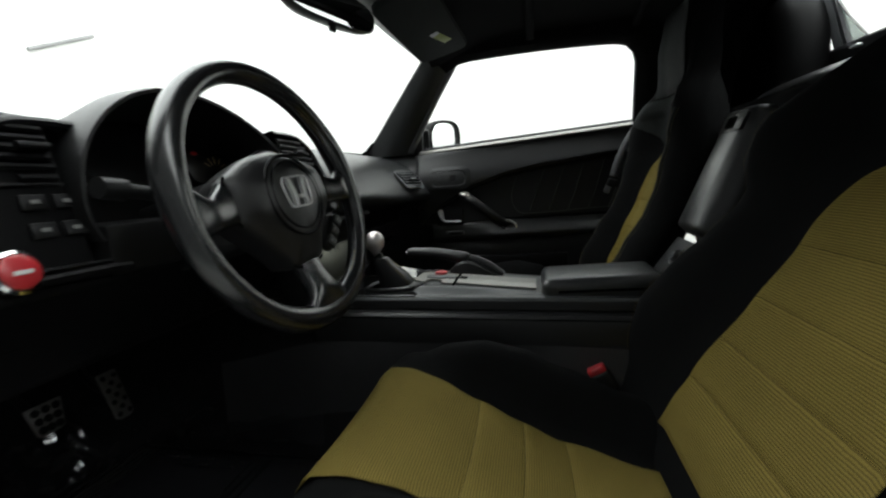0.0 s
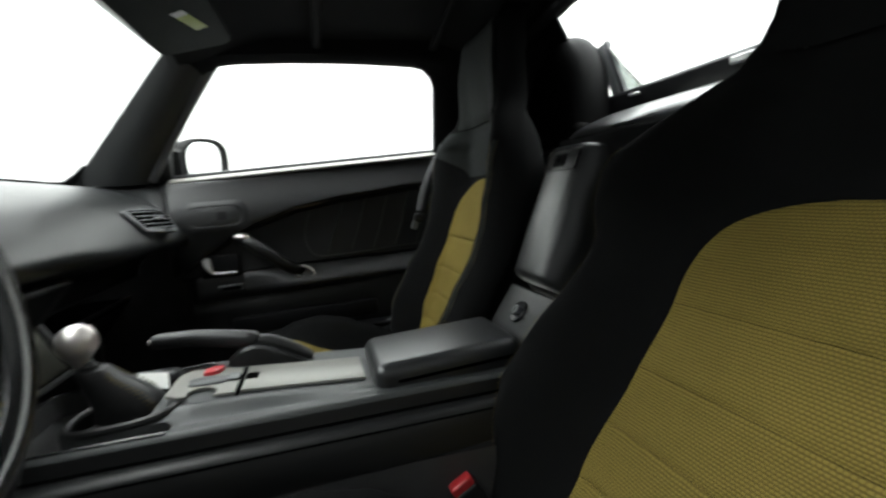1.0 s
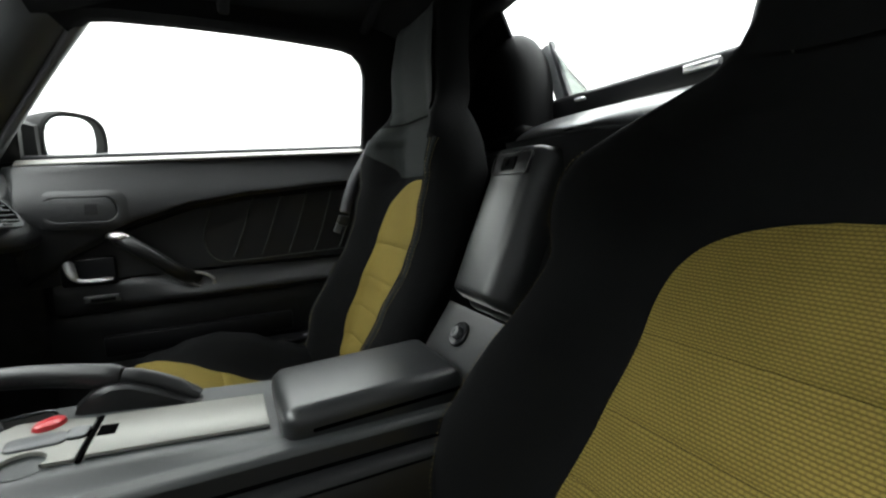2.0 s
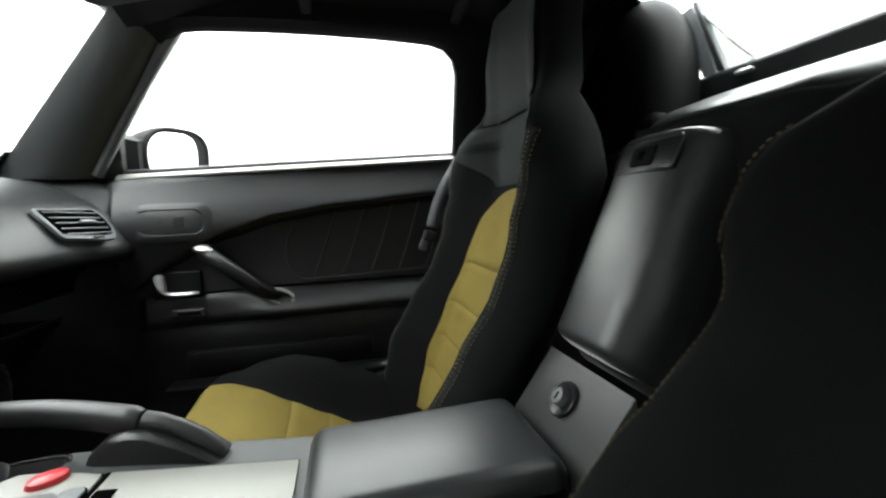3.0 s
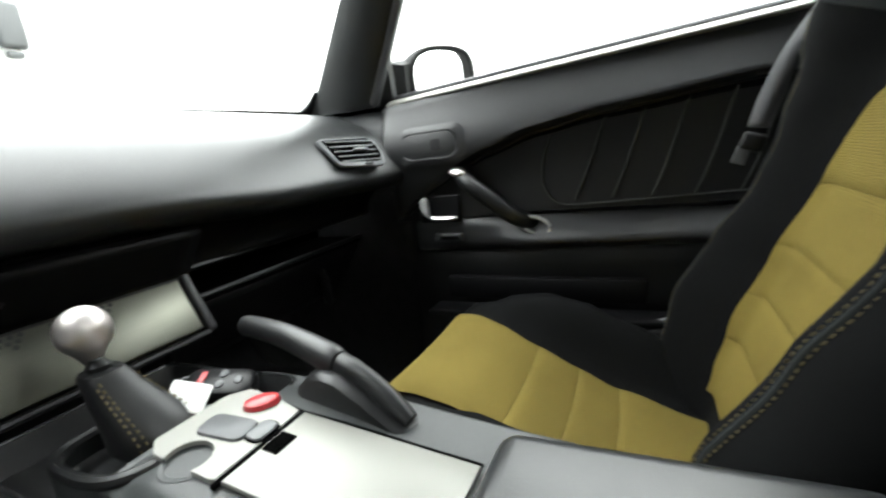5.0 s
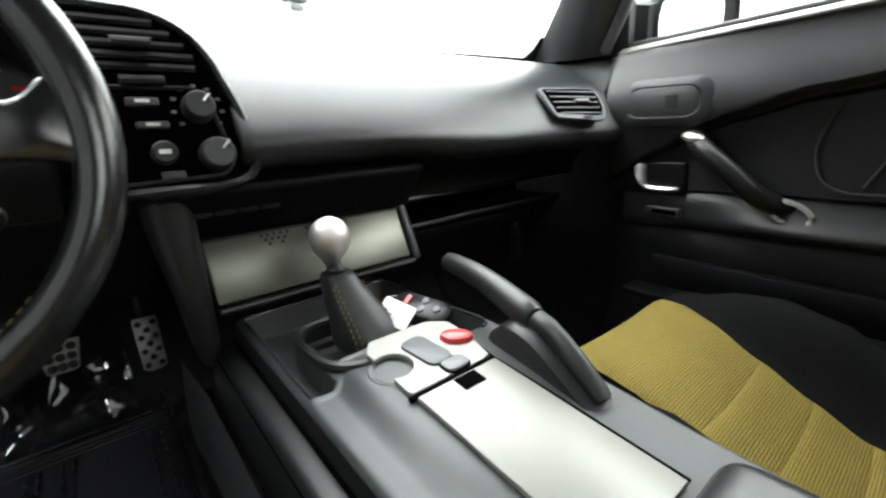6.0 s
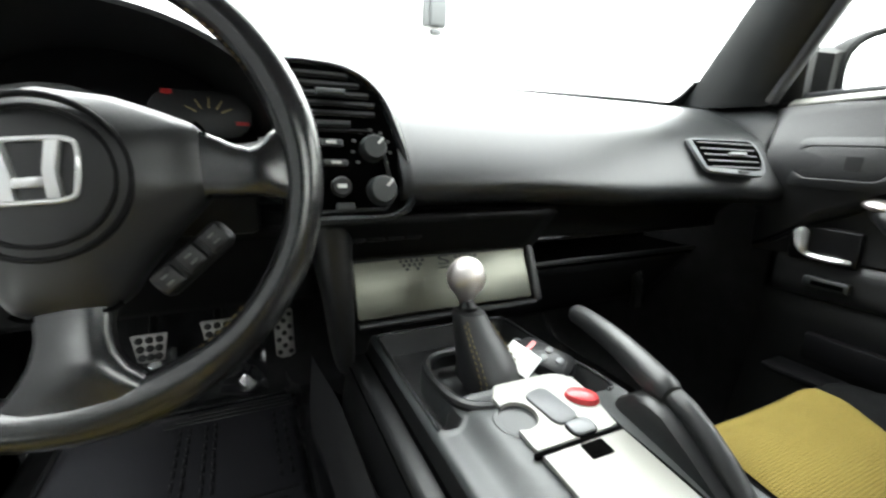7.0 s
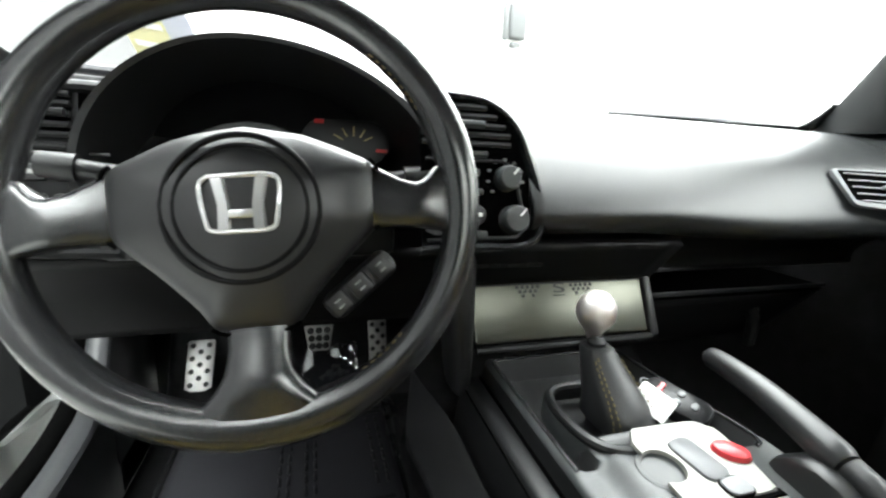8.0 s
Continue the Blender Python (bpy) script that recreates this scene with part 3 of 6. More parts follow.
for cx, cw, ch in ((0.124, 0.026, 0.007), (-0.12, 0.056, 0.013), (0.38, 0.026, 0.007), (-0.42, 0.026, 0.007)):
    part("clip", Geo().box((cx, -0.592, 0.852), (cw, 0.012, ch), 0.0034, 3), EMBLEM, deck, "small bright clip")

g = Geo().grid(20, 8, lambda u, v: (XC + (u * 2 - 1) * (0.34 - 0.05 * v), -0.70 + 0.19 * v - 0.04 * (1 - (u * 2 - 1) ** 2) * (1 - v), 0.855 + 0.20 * v))
w3 = tagged(part("window_3", g, PANE), "clear glass rear window of the folding top", "window", kind="structure")
w3.visible_shadow = False
g = Geo()
g.grid(20, 2, lambda u, v: (XC + (u * 2 - 1) * 0.58, -0.462 - 0.05 * v, roof_z(XC + (u * 2 - 1) * 0.575, -0.465)))
for s in (-1, 1):
    g.grid(4, 10, lambda u, v: (XC + s * (0.285 + 0.05 * (1 - v) + 0.32 * u), -0.70 + 0.19 * v + 0.02 * u, 0.80 + 0.26 * v))
tagged(part("wall_south", g, HEADLINER, thick=0.01), "black cloth round the rear window", "wall", kind="structure")

for s in (1, -1):
    hx = XC + s * 0.334
    hoop = thing("roll_hoop", (hx, -0.55, 0.78), "black padded roll hoop behind the seat", "roll hoop", "roll hoops")
    rings = []
    for d, k in ((-0.052, 0.70), (-0.047, 0.83), (-0.036, 0.93), (-0.018, 0.985), (0.0, 1.0), (0.018, 0.985), (0.036, 0.93), (0.047, 0.83), (0.052, 0.70)):
        ring = []
        for j in range(28):
            a = math.pi * j / 27
            ring.append((hx + 0.137 * k * math.copysign(abs(math.cos(a)) ** 0.9, math.cos(a)), -0.545 + d - 0.02 * math.sin(a), 0.79 + 0.235 * k * math.sin(a) ** 0.8))
        rings.append(ring)
    part("cover", Geo().loft(rings), HOOPVINYL, hoop)
    part("foot", Geo().box((hx, -0.545, 0.79), (0.27, 0.10, 0.05), 0.02, 3), HOOPVINYL, hoop)

wd = thing("wind_deflector", (0.17, -0.61, 0.83), "clear wind deflector panel with a grey end bracket", "wind deflector")


def upright(points, y, depth):
    """A plate standing across the car from (x, z) corners."""
    return Geo().loft([[(x, y, z) for x, z in points], [(x, y + depth, z) for x, z in points]])


part("bracket", upright([(0.250, 0.985), (0.232, 0.988), (0.214, 0.955), (0.180, 0.868), (0.205, 0.868), (0.232, 0.935)], -0.616, 0.016), MIDGREY, wd, "pale grey plastic bracket")
part("seal_strip", upright([(0.229, 0.992), (0.222, 0.992), (0.165, 0.868), (0.176, 0.868)], -0.612, 0.012), RUBBER, wd, "black rubber strip")
part("edge_strip", Geo().tube([(0.214, -0.608, 0.972), (0.17, -0.608, 0.920), (0.118, -0.608, 0.868)], 0.0035, 8), WHITE, wd, "pale edge strip")
wp = part("panel", upright([(0.212, 0.968), (0.120, 0.868), (0.160, 0.868)], -0.610, 0.003), glass("tinted_glass", (0.55, 0.58, 0.57), 0.05), wd, "clear grey panel")
wp.visible_shadow = False

# ---- passenger door ----
door = tagged(new("door_1"), "black vinyl passenger door trim with a stitched leather insert", "door", kind="structure")


def sill_z(y):
    return 0.7915 - 0.0475 * y


def trim_z(y):
    return lerp([(-0.45, 0.712), (-0.238, 0.706), (-0.009, 0.685), (0.116, 0.665), (0.215, 0.634), (0.264, 0.613), (0.33, 0.575), (0.45, 0.50)], y)


def strip(y0, y1, lo, hi, depth, proud, nu=50, nv=16, edge=0.012, x0=0.66):
    """A padded door panel between two heights; its edges curl into the door. Its face lies at x0 - proud."""

    def fn(u, v):
        y = y0 + (y1 - y0) * u
        a, b = lo(y), hi(y)
        w = max(1e-4, b - a)
        s = v * w
        e = min(edge, w / 2)
        d = min(s, w - s)
        k = math.sqrt(max(0, 1 - (1 - min(1, d / e)) ** 2))
        return (x0 + 0.015 - (proud(y, v) + 0.015) * k, y, a + s)

    return Geo().grid(nu, nv, fn)


def up_proud(y, v):
    z = trim_z(y) + v * (sill_z(y) - 0.006 - trim_z(y))
    return (0.010 + 0.042 * math.exp(-(((z - 0.660) / 0.085) ** 2)) + 0.008 * smooth(0.2, 0.42, y)) * (1 - 0.9 * smooth(0.415, 0.455, y) ** 2)


part("upper_pad", strip(0.452, -0.46, trim_z, lambda y: sill_z(y) - 0.006, 0, up_proud, 70, 26, 0.014), DOORVINYL, door)
part("insert", strip(0.45, -0.46, lambda y: 0.500, lambda y: max(0.505, trim_z(y) + 0.006), 0, lambda y, v: 0.006, 60, 12, 0.004), DOORINSERT, door, "dark leather insert")
part("armrest", strip(0.40, -0.46, lambda y: 0.437 - 0.02 * y, lambda y: 0.512, 0, lambda y, v: 0.010 + 0.032 * math.exp(-(((v - 0.25) / 0.42) ** 2)) * smooth(0.27, 0.10, y), 60, 18, 0.030), DOORVINYL, door, "padded armrest ledge")
part("lower_panel", strip(0.42, -0.46, lambda y: 0.09, lambda y: 0.440 - 0.02 * y, 0, lambda y, v: -0.004 + 0.03 * smooth(0.6, 0.1, v), 40, 16, 0.01), PLASTIC, door)
g = Geo().box((0.60, 0.10, 0.318), (0.06, 0.50, 0.012), 0.005).box((0.628, 0.12, 0.36), (0.02, 0.40, 0.05), 0.008)
part("map_pocket", g, FACEBLACK, door)
part("crease", Geo().tube([(0.653, y, trim_z(y) + 0.003) for y in [0.42 - 0.88 * k / 40 for k in range(41)]], 0.005, 6), GLOSSBLACK, door, "dark groove")
part("sill_strip", Geo().grid(40, 6, lambda u, v: (0.638 + 0.030 * v, 0.428 - 0.9 * u, sill_z(0.428 - 0.9 * u) - 0.012 * (1 - v) ** 2 + 0.001)), SATIN, door, "bright strip along the window sill", thick=0.006)
part("window_seal", Geo().tube([(0.670, 0.428 - 0.9 * k / 20, sill_z(0.428 - 0.9 * k / 20) + 0.004) for k in range(21)], 0.006, 8), RUBBER, door, "black rubber window seal")
part("core", Geo().box((0.70, 0.0, 0.42), (0.05, 0.92, 0.70), 0.01), PLASTIC, door)
part("outer_skin", Geo().grid(20, 16, lambda u, v: (0.755 + 0.07 * math.sin(v * 2.6), 0.46 - 0.93 * u, 0.08 + 0.70 * v)), PAINT, door, "silver painted outer skin", thick=0.004)
part("window_ledge", Geo().box((0.722, 0.0, 0.775), (0.09, 0.92, 0.02), 0.006, 2, pose(0, 0, 0, -2.7, 0, 0)), PAINT, door)

# stitched outline and slanting seams of the insert
so = bend([(0.651, -0.44, 0.540), (0.651, -0.2, 0.532), (0.651, 0.02, 0.524), (0.651, 0.075, 0.528), (0.651, 0.100, 0.555), (0.651, 0.104, 0.60), (0.651, 0.085, 0.655)], 60)
part("seam", Geo().tube(so, 0.0022, 6), GREYTHREAD, door, "grey stitched seam")
for k in range(7):
    y0 = 0.045 - 0.066 * k
    part("seam", Geo().tube(bend([(0.652, y0, 0.533), (0.651, y0 - 0.022, 0.585), (0.652, y0 - 0.058, trim_z(y0 - 0.058) - 0.004)], 12), 0.0022, 6), GREYTHREAD, door)

# pull handle
pull = part("pull_handle", Geo().tube(bend([(0.655, 0.270, 0.599), (0.617, 0.256, 0.595), (0.602, 0.230, 0.576), (0.604, 0.195, 0.547), (0.615, 0.162, 0.515), (0.645, 0.136, 0.495), (0.662, 0.124, 0.489)], 30), [0.019] * 4 + [0.0185, 0.0175] + [0.0165] * 20 + [0.016] * 5, 14), PLASTIC, door, "black pull handle")
part("cap", Geo().tube(bend([(0.636, 0.283, 0.608), (0.614, 0.266, 0.608), (0.606, 0.246, 0.602)], 8), [0.013, 0.0145, 0.0155, 0.016, 0.016, 0.015, 0.014, 0.011, 0.006], 12, 0.6), ALU, pull, "satin silver end cap")
ring = [(0.633, 0.120 + 0.028 * math.cos(a), 0.489 + 0.017 * math.sin(a) + 0.25 * 0.028 * math.cos(a)) for a in [radians(-150 + 300 * k / 24) + math.pi for k in range(25)]]
part("ring", Geo().tube(ring, 0.0042, 8), EMBLEM, pull, "bright ring at the lower end")

# release lever
rel = part("release_lever", Geo().box((0.650, 0.333, 0.530), (0.012, 0.10, 0.062), 0.015, 4), GLOSSBLACK, door, "black release recess")
part("lever", Geo().tube(bend([(0.640, 0.366, 0.556), (0.634, 0.360, 0.530), (0.634, 0.350, 0.514), (0.636, 0.325, 0.510), (0.640, 0.290, 0.510)], 20), [0.006] + [0.0115] * 6 + [0.0105, 0.009] + [0.0068] * 11 + [0.005], 10, 0.8), EMBLEM, rel, "chrome release lever")
part("lock_switch", Geo().box((0.643, 0.315, 0.467), (0.014, 0.066, 0.018), 0.004, 3), GREYPLASTIC, door, "grey lock switch")
part("switch_slot", Geo().box((0.6365, 0.312, 0.467), (0.004, 0.046, 0.008), 0.0015), VOID, door)

# round-ended tweeter cover, sunk in a raised surround on the upper pad
SPM = Matrix.Translation((0.6042, 0.316, 0.6665)) @ Matrix(((0, 0.09, -0.996, 0), (-1, 0, 0, 0), (0, 0.996, 0.09, 0), (0, 0, 0, 1)))
ring = []
for k, z in ((1.52, -0.0045), (1.32, -0.0012), (1.14, 0.0008), (1.01, 0.0016), (0.95, 0.0004), (0.92, -0.002)):
    ring.append([(x * (1 + (k - 1) * 0.62), y * k, z) for x, y in rounded(-0.066, -0.0265, 0.058, 0.0265, 0.022, 7)])
spk = part("speaker_cover", Geo().loft(ring, False, SPM), DOORVINYL, door, "raised surround of the tweeter cover")
part("grille", Geo().slab([(x * 0.94, y * 0.93) for x, y in rounded(-0.066, -0.0265, 0.058, 0.0265, 0.022, 7)], 0.0016, 0.0014, SPM), DOORVINYL, spk, "black oval grille")
part("badge", Geo().box((0.012, 0.0, 0.0017), (0.022, 0.022, 0.001), 0.0004, 1, SPM), PLASTIC, spk)

# ---- the driver's door, swung open ----
door2 = tagged(new("door_2"), "black trimmed driver's door standing wide open", "door", kind="structure")
D2 = Matrix.Translation((-0.735, 0.86, 0)) @ pose(0, 0, 0, 0, 0, 172)
# local: x from the hinge to the free edge, y from the outer skin to the trim


def leaf(x, z0, z1, y0, y1, r):
    return [(x, y0, z0 + r), (x, y0 + r, z0), (x, y1 - r, z0), (x, y1, z0 + r), (x, y1, z1 - r), (x, y1 - r, z1), (x, y0 + r, z1), (x, y0, z1 - r)]


part("trim_panel", Geo().loft([leaf(x, lerp([(0.0, 0.26), (0.10, 0.165), (0.2, 0.14), (0.5, 0.135), (0.95, 0.16)], x), 0.775 - 0.02 * x, 0.045, 0.105, 0.012) for x in [0.95 * k / 24 for k in range(25)]], True, D2), CLOTH, door2)
part("outer_skin", Geo().loft([leaf(x, lerp([(0.0, 0.24), (0.10, 0.15), (0.2, 0.125), (0.5, 0.12), (0.95, 0.14)], x), 0.77 - 0.02 * x, -0.02 - 0.03 * math.sin(x * 3.2), 0.044, 0.012) for x in [-0.02 + 0.98 * k / 24 for k in range(25)]], True, D2), PAINT, door2, "silver painted outer skin")
part("armrest", Geo().box((0.52, 0.13, 0.455), (0.60, 0.07, 0.055), 0.02, 4, D2), DOORVINYL, door2)
part("map_pocket", Geo().box((0.45, 0.115, 0.30), (0.50, 0.04, 0.11), 0.012, 3, D2), PLASTIC, door2)

# ---- wing mirror ----
wm = thing("wing_mirror", (0.70, 0.44, 0.78), "dark painted wing mirror outside the passenger window", "wing mirror")
cx = Matrix.Translation((0.820, 0.380, 0.826)) @ pose(0, 0, 0, 0, 0, -22)
rings = []
for d, k in ((0.075, 0.35), (0.06, 0.72), (0.03, 0.93), (0.0, 1.0), (-0.022, 1.0), (-0.026, 0.96), (-0.02, 0.90)):
    ring = []
    for j in range(32):
        a = 2 * math.pi * j / 32
        c, s_ = math.cos(a), math.sin(a)
        ring.append((0.110 * k * math.copysign(abs(c) ** 0.7, c), d, 0.071 * k * math.copysign(abs(s_) ** 0.75, s_) + (0.012 * c * k)))
    rings.append(ring)
part("housing", Geo().loft(rings, True, cx), BODYDARK, wm)
g = Geo()
ol = []
for j in range(32):
    a = 2 * math.pi * j / 32
    c, s_ = math.cos(a), math.sin(a)
    ol.append((0.080 * math.copysign(abs(c) ** 0.7, c) - 0.018, 0.0565 * math.copysign(abs(s_) ** 0.75, s_) + 0.012 * c))
part("glass", g.slab(ol, 0.004, 0.001, cx @ Matrix.Translation((0, -0.021, 0)) @ pose(0, 0, 0, 90, 0, 0)), MIRROR, wm, "mirror glass")
part("foot", Geo().loft([[(0.69, 0.47, 0.775), (0.69, 0.40, 0.775), (0.69, 0.40, 0.845), (0.69, 0.46, 0.86)], [(0.75, 0.45, 0.80), (0.75, 0.40, 0.80), (0.75, 0.40, 0.86), (0.75, 0.44, 0.87)], [(0.80, 0.44, 0.82), (0.80, 0.41, 0.82), (0.80, 0.41, 0.86), (0.80, 0.435, 0.865)]]), BODYDARK, wm, "dark mounting foot")

# ---- dashboard ----
dash = thing("dashboard", (XC, 0.6, 0.45), "black moulded dashboard with a rounded satin pad", "dashboard")
PROF = [(0.80, 0.752), (0.70, 0.762), (0.62, 0.765), (0.565, 0.758), (0.525, 0.740), (0.490, 0.713), (0.460, 0.680), (0.437, 0.650), (0.428, 0.632), (0.432, 0.617), (0.450, 0.605), (0.49, 0.598), (0.56, 0.594)]


BENT = bend([(0, y, z) for y, z in PROF], 48)


def pad_fn(x0, x1):
    def fn(u, v):
        x = x0 + (x1 - x0) * u
        p = BENT[round(v * 48)]
        end = smooth(0.50, 0.655, x)
        y = p.y - 0.045 * end * smooth(0.55, 0.45, p.y) - 0.11 * end * smooth(0.60, 0.85, p.y)
        return (x, y, p.z - 0.012 * smooth(0.08, 0.34, x) * smooth(0.71, 0.63, p.z))

    return fn


part("upper_pad", Geo().grid(50, 48, pad_fn(-0.07, 0.648)), DASH, dash, thick=0.01)
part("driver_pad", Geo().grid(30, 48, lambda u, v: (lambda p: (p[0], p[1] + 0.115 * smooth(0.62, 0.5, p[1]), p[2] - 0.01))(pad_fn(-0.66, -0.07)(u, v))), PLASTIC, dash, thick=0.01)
part("pad_seam", Geo().tube(bend([(0.12, 0.625, 0.7668), (0.30, 0.615, 0.7672), (0.45, 0.598, 0.7668), (0.535, 0.578, 0.7645), (0.55, 0.60, 0.767)], 30), 0.0026, 6), VOID, dash, "thin dark defroster slot")
part("end_cap", Geo().tube([Vector(pad_fn(0.640, 0.645)(0.5, k / 48)) + Vector((0, 0.005, -0.004)) for k in range(12, 44)], 0.0135, 12), DASH, dash, "rounded end bead")

# lower fascia, shelf and knee panels; shelf and underside carry their shade as flat black
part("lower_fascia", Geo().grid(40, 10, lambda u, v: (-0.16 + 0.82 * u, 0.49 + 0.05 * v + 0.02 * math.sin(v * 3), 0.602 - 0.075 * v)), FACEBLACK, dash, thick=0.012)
part("fascia_lip", Geo().tube([(0.185, 0.534, 0.527), (0.40, 0.538, 0.528), (0.64, 0.54, 0.53)], 0.005, 8), GLOSSBLACK, dash)
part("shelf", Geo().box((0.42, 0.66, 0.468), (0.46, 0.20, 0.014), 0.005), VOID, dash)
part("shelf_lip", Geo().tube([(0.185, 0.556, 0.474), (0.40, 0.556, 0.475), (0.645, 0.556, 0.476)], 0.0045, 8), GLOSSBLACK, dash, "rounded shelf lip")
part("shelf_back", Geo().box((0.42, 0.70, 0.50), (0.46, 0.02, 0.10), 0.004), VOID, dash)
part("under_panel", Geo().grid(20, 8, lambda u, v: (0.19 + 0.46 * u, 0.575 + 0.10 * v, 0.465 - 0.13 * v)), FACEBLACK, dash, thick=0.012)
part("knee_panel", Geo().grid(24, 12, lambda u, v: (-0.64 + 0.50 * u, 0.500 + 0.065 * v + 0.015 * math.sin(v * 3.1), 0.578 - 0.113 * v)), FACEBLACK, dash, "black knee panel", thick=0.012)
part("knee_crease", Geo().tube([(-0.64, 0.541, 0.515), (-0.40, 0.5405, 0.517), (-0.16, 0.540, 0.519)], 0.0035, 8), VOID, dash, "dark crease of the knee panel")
part("brace", Geo().tube(bend([(0.53, 0.62, 0.46), (0.54, 0.60, 0.40), (0.57, 0.62, 0.33)], 12), 0.012, 8), PLASTIC, dash)

# end vent on the passenger side
vm = Matrix.Translation((0.512, 0.4335, 0.668)) @ pose(0, 0, 0, 0, 0, -14) @ pose(0, 0, 0, 90 - 36, 0, 0)
vent = part("end_vent", Geo().slab([(-0.060, -0.024), (-0.054, -0.030), (0.030, -0.0385), (0.046, -0.037), (0.056, -0.029), (0.0615, -0.012), (0.0615, 0.010), (0.057, 0.025), (0.045, 0.034), (-0.066, 0.035), (-0.074, 0.031), (-0.074, 0.024)], 0.0065, 0.0035, vm), MIDGREY, dash, "grey vent surround")
part("opening", Geo().slab([(-0.0560, -0.021), (0.030, -0.029), (0.045, -0.027), (0.054, -0.012), (0.0555, 0.008), (0.050, 0.024), (0.042, 0.0305), (-0.0675, 0.0305)], 0.002, 0.0005, vm @ Matrix.Translation((0, 0, 0.0050))), VOID, vent, "black opening")
for k in range(5):
    yy = 0.0225 - 0.0105 * k
    part("slat", Geo().box((-0.008 + 0.0015 * k, yy - 0.001 * k, 0.0085), (0.108 - 0.004 * k, 0.0022, 0.0024), 0.0009, 2, vm @ pose(0, 0, 0, 0, 0, -1.5)), MIDGREY, vent)
part("tab", Geo().box((0.004, -0.001, 0.0125), (0.032, 0.006, 0.008), 0.002, 2, vm), MIDGREY, vent)
part("thumb_wheel", Geo().box((0.010, -0.0312, 0.007), (0.022, 0.005, 0.005), 0.002, 2, vm), PLASTIC, vent)

# the two round-edged panels beside the instruments
MIDX = -0.363


def cluster_panel(s):
    right = s > 0

    def M(x, z, out=0.0):
        """A place on the panel's face: distance from the wheel's middle, height, and distance towards the driver."""
        back, low, x = (0.0, 0.0, x) if s > 0 else (0.072, 0.012, x - 0.030)
        return Vector((MIDX + s * x, 0.4325 + (0.014 if right else 0.0) + back + 0.25 * (z - 0.64) - out * 0.97, z - low + out * 0.24))

    edge = bend([(0.16, 0, 0.756), (0.20, 0, 0.757), (0.238, 0, 0.752), (0.268, 0, 0.732), (0.287, 0, 0.697), (0.299, 0, 0.655), (0.303, 0, 0.622), (0.296, 0, 0.600), (0.276, 0, 0.590), (0.23, 0, 0.587), (0.16, 0, 0.585)], 40)
    edge = [Vector((0.16 + (e.x - 0.16) * (1.07 if s > 0 else 1.0), 0, e.z + (0.004 if s > 0 and e.z > 0.7 else 0))) for e in edge]
    hub = Vector((0.19, 0, 0.67))
    rings = []
    for inset, out in ((0.0, -0.09), (0.0, 0.004), (0.002, 0.008), (0.006, 0.010), (0.010, 0.008), (0.012, 0.002)):
        rings.append([M(*(lambda q: (q.x, q.z))(e + (hub - e).normalized() * inset), out) for e in edge])
    # left slats, tab and surround use a flatter black, shade put into the colour
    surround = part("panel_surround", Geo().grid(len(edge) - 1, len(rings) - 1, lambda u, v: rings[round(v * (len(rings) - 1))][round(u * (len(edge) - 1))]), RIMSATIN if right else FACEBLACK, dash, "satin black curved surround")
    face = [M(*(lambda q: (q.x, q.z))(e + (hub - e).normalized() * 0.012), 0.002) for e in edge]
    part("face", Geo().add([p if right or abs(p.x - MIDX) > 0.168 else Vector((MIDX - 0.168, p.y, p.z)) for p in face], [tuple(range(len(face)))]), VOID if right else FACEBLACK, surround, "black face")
    # louvred vent on top
    x0 = 0.165 if right else 0.203
    vn = part("vent", Geo().add([M(x0, 0.745, 0.003), M(0.236, 0.742, 0.003), M(0.262, 0.722, 0.003), M(0.271, 0.706, 0.003), M(x0, 0.700, 0.003)], [(0, 1, 2, 3, 4)]), VOID, surround, "black louvred vent")
    for k in range(5):
        z = 0.7035 + 0.0098 * k
        w = 0.268 - (0.0 if k < 2 else 0.006 * (k - 1) ** 1.4)
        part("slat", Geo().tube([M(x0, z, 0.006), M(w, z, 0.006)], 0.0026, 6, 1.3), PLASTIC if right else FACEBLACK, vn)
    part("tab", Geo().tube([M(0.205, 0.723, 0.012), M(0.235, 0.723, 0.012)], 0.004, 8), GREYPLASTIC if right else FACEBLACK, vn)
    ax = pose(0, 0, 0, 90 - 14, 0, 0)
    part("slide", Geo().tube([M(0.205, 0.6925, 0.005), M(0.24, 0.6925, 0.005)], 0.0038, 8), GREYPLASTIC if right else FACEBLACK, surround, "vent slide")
    part("bead", Geo().tube([M(0.17, 0.686, 0.004), M(0.26, 0.686, 0.004), M(0.272, 0.680, 0.004), M(0.283, 0.63, 0.004), M(0.283, 0.612, 0.004), M(0.273, 0.602, 0.004), M(0.17, 0.600, 0.004)], 0.0022, 6), PLASTIC, surround)
    if right:
        for nm, x, z, r in (("temperature_knob", 0.263, 0.667, 0.0145), ("fan_knob", 0.270, 0.622, 0.0165)):
            kn = part(nm, Geo().lathe([(r, 0), (r, 0.006), (r * 0.94, 0.014), (r * 0.8, 0.017), (0.001, 0.0175)], 24, Matrix.Translation(M(x, z, 0.002)) @ ax), GREYPLASTIC, surround, "round dark grey knob")
            part("pointer", Geo().tube([M(x + r * 0.2, z + r * 0.2, 0.0195), M(x + r * 0.65, z + r * 0.65, 0.0185)], 0.0012, 6), PRINT, kn)
            for j in range(9 if z > 0.65 else 0):
                a = radians(-40 + 260 * j / 8)
                c = M(x + 0.0215 * math.cos(a), z + 0.0215 * math.sin(a), 0.0025)
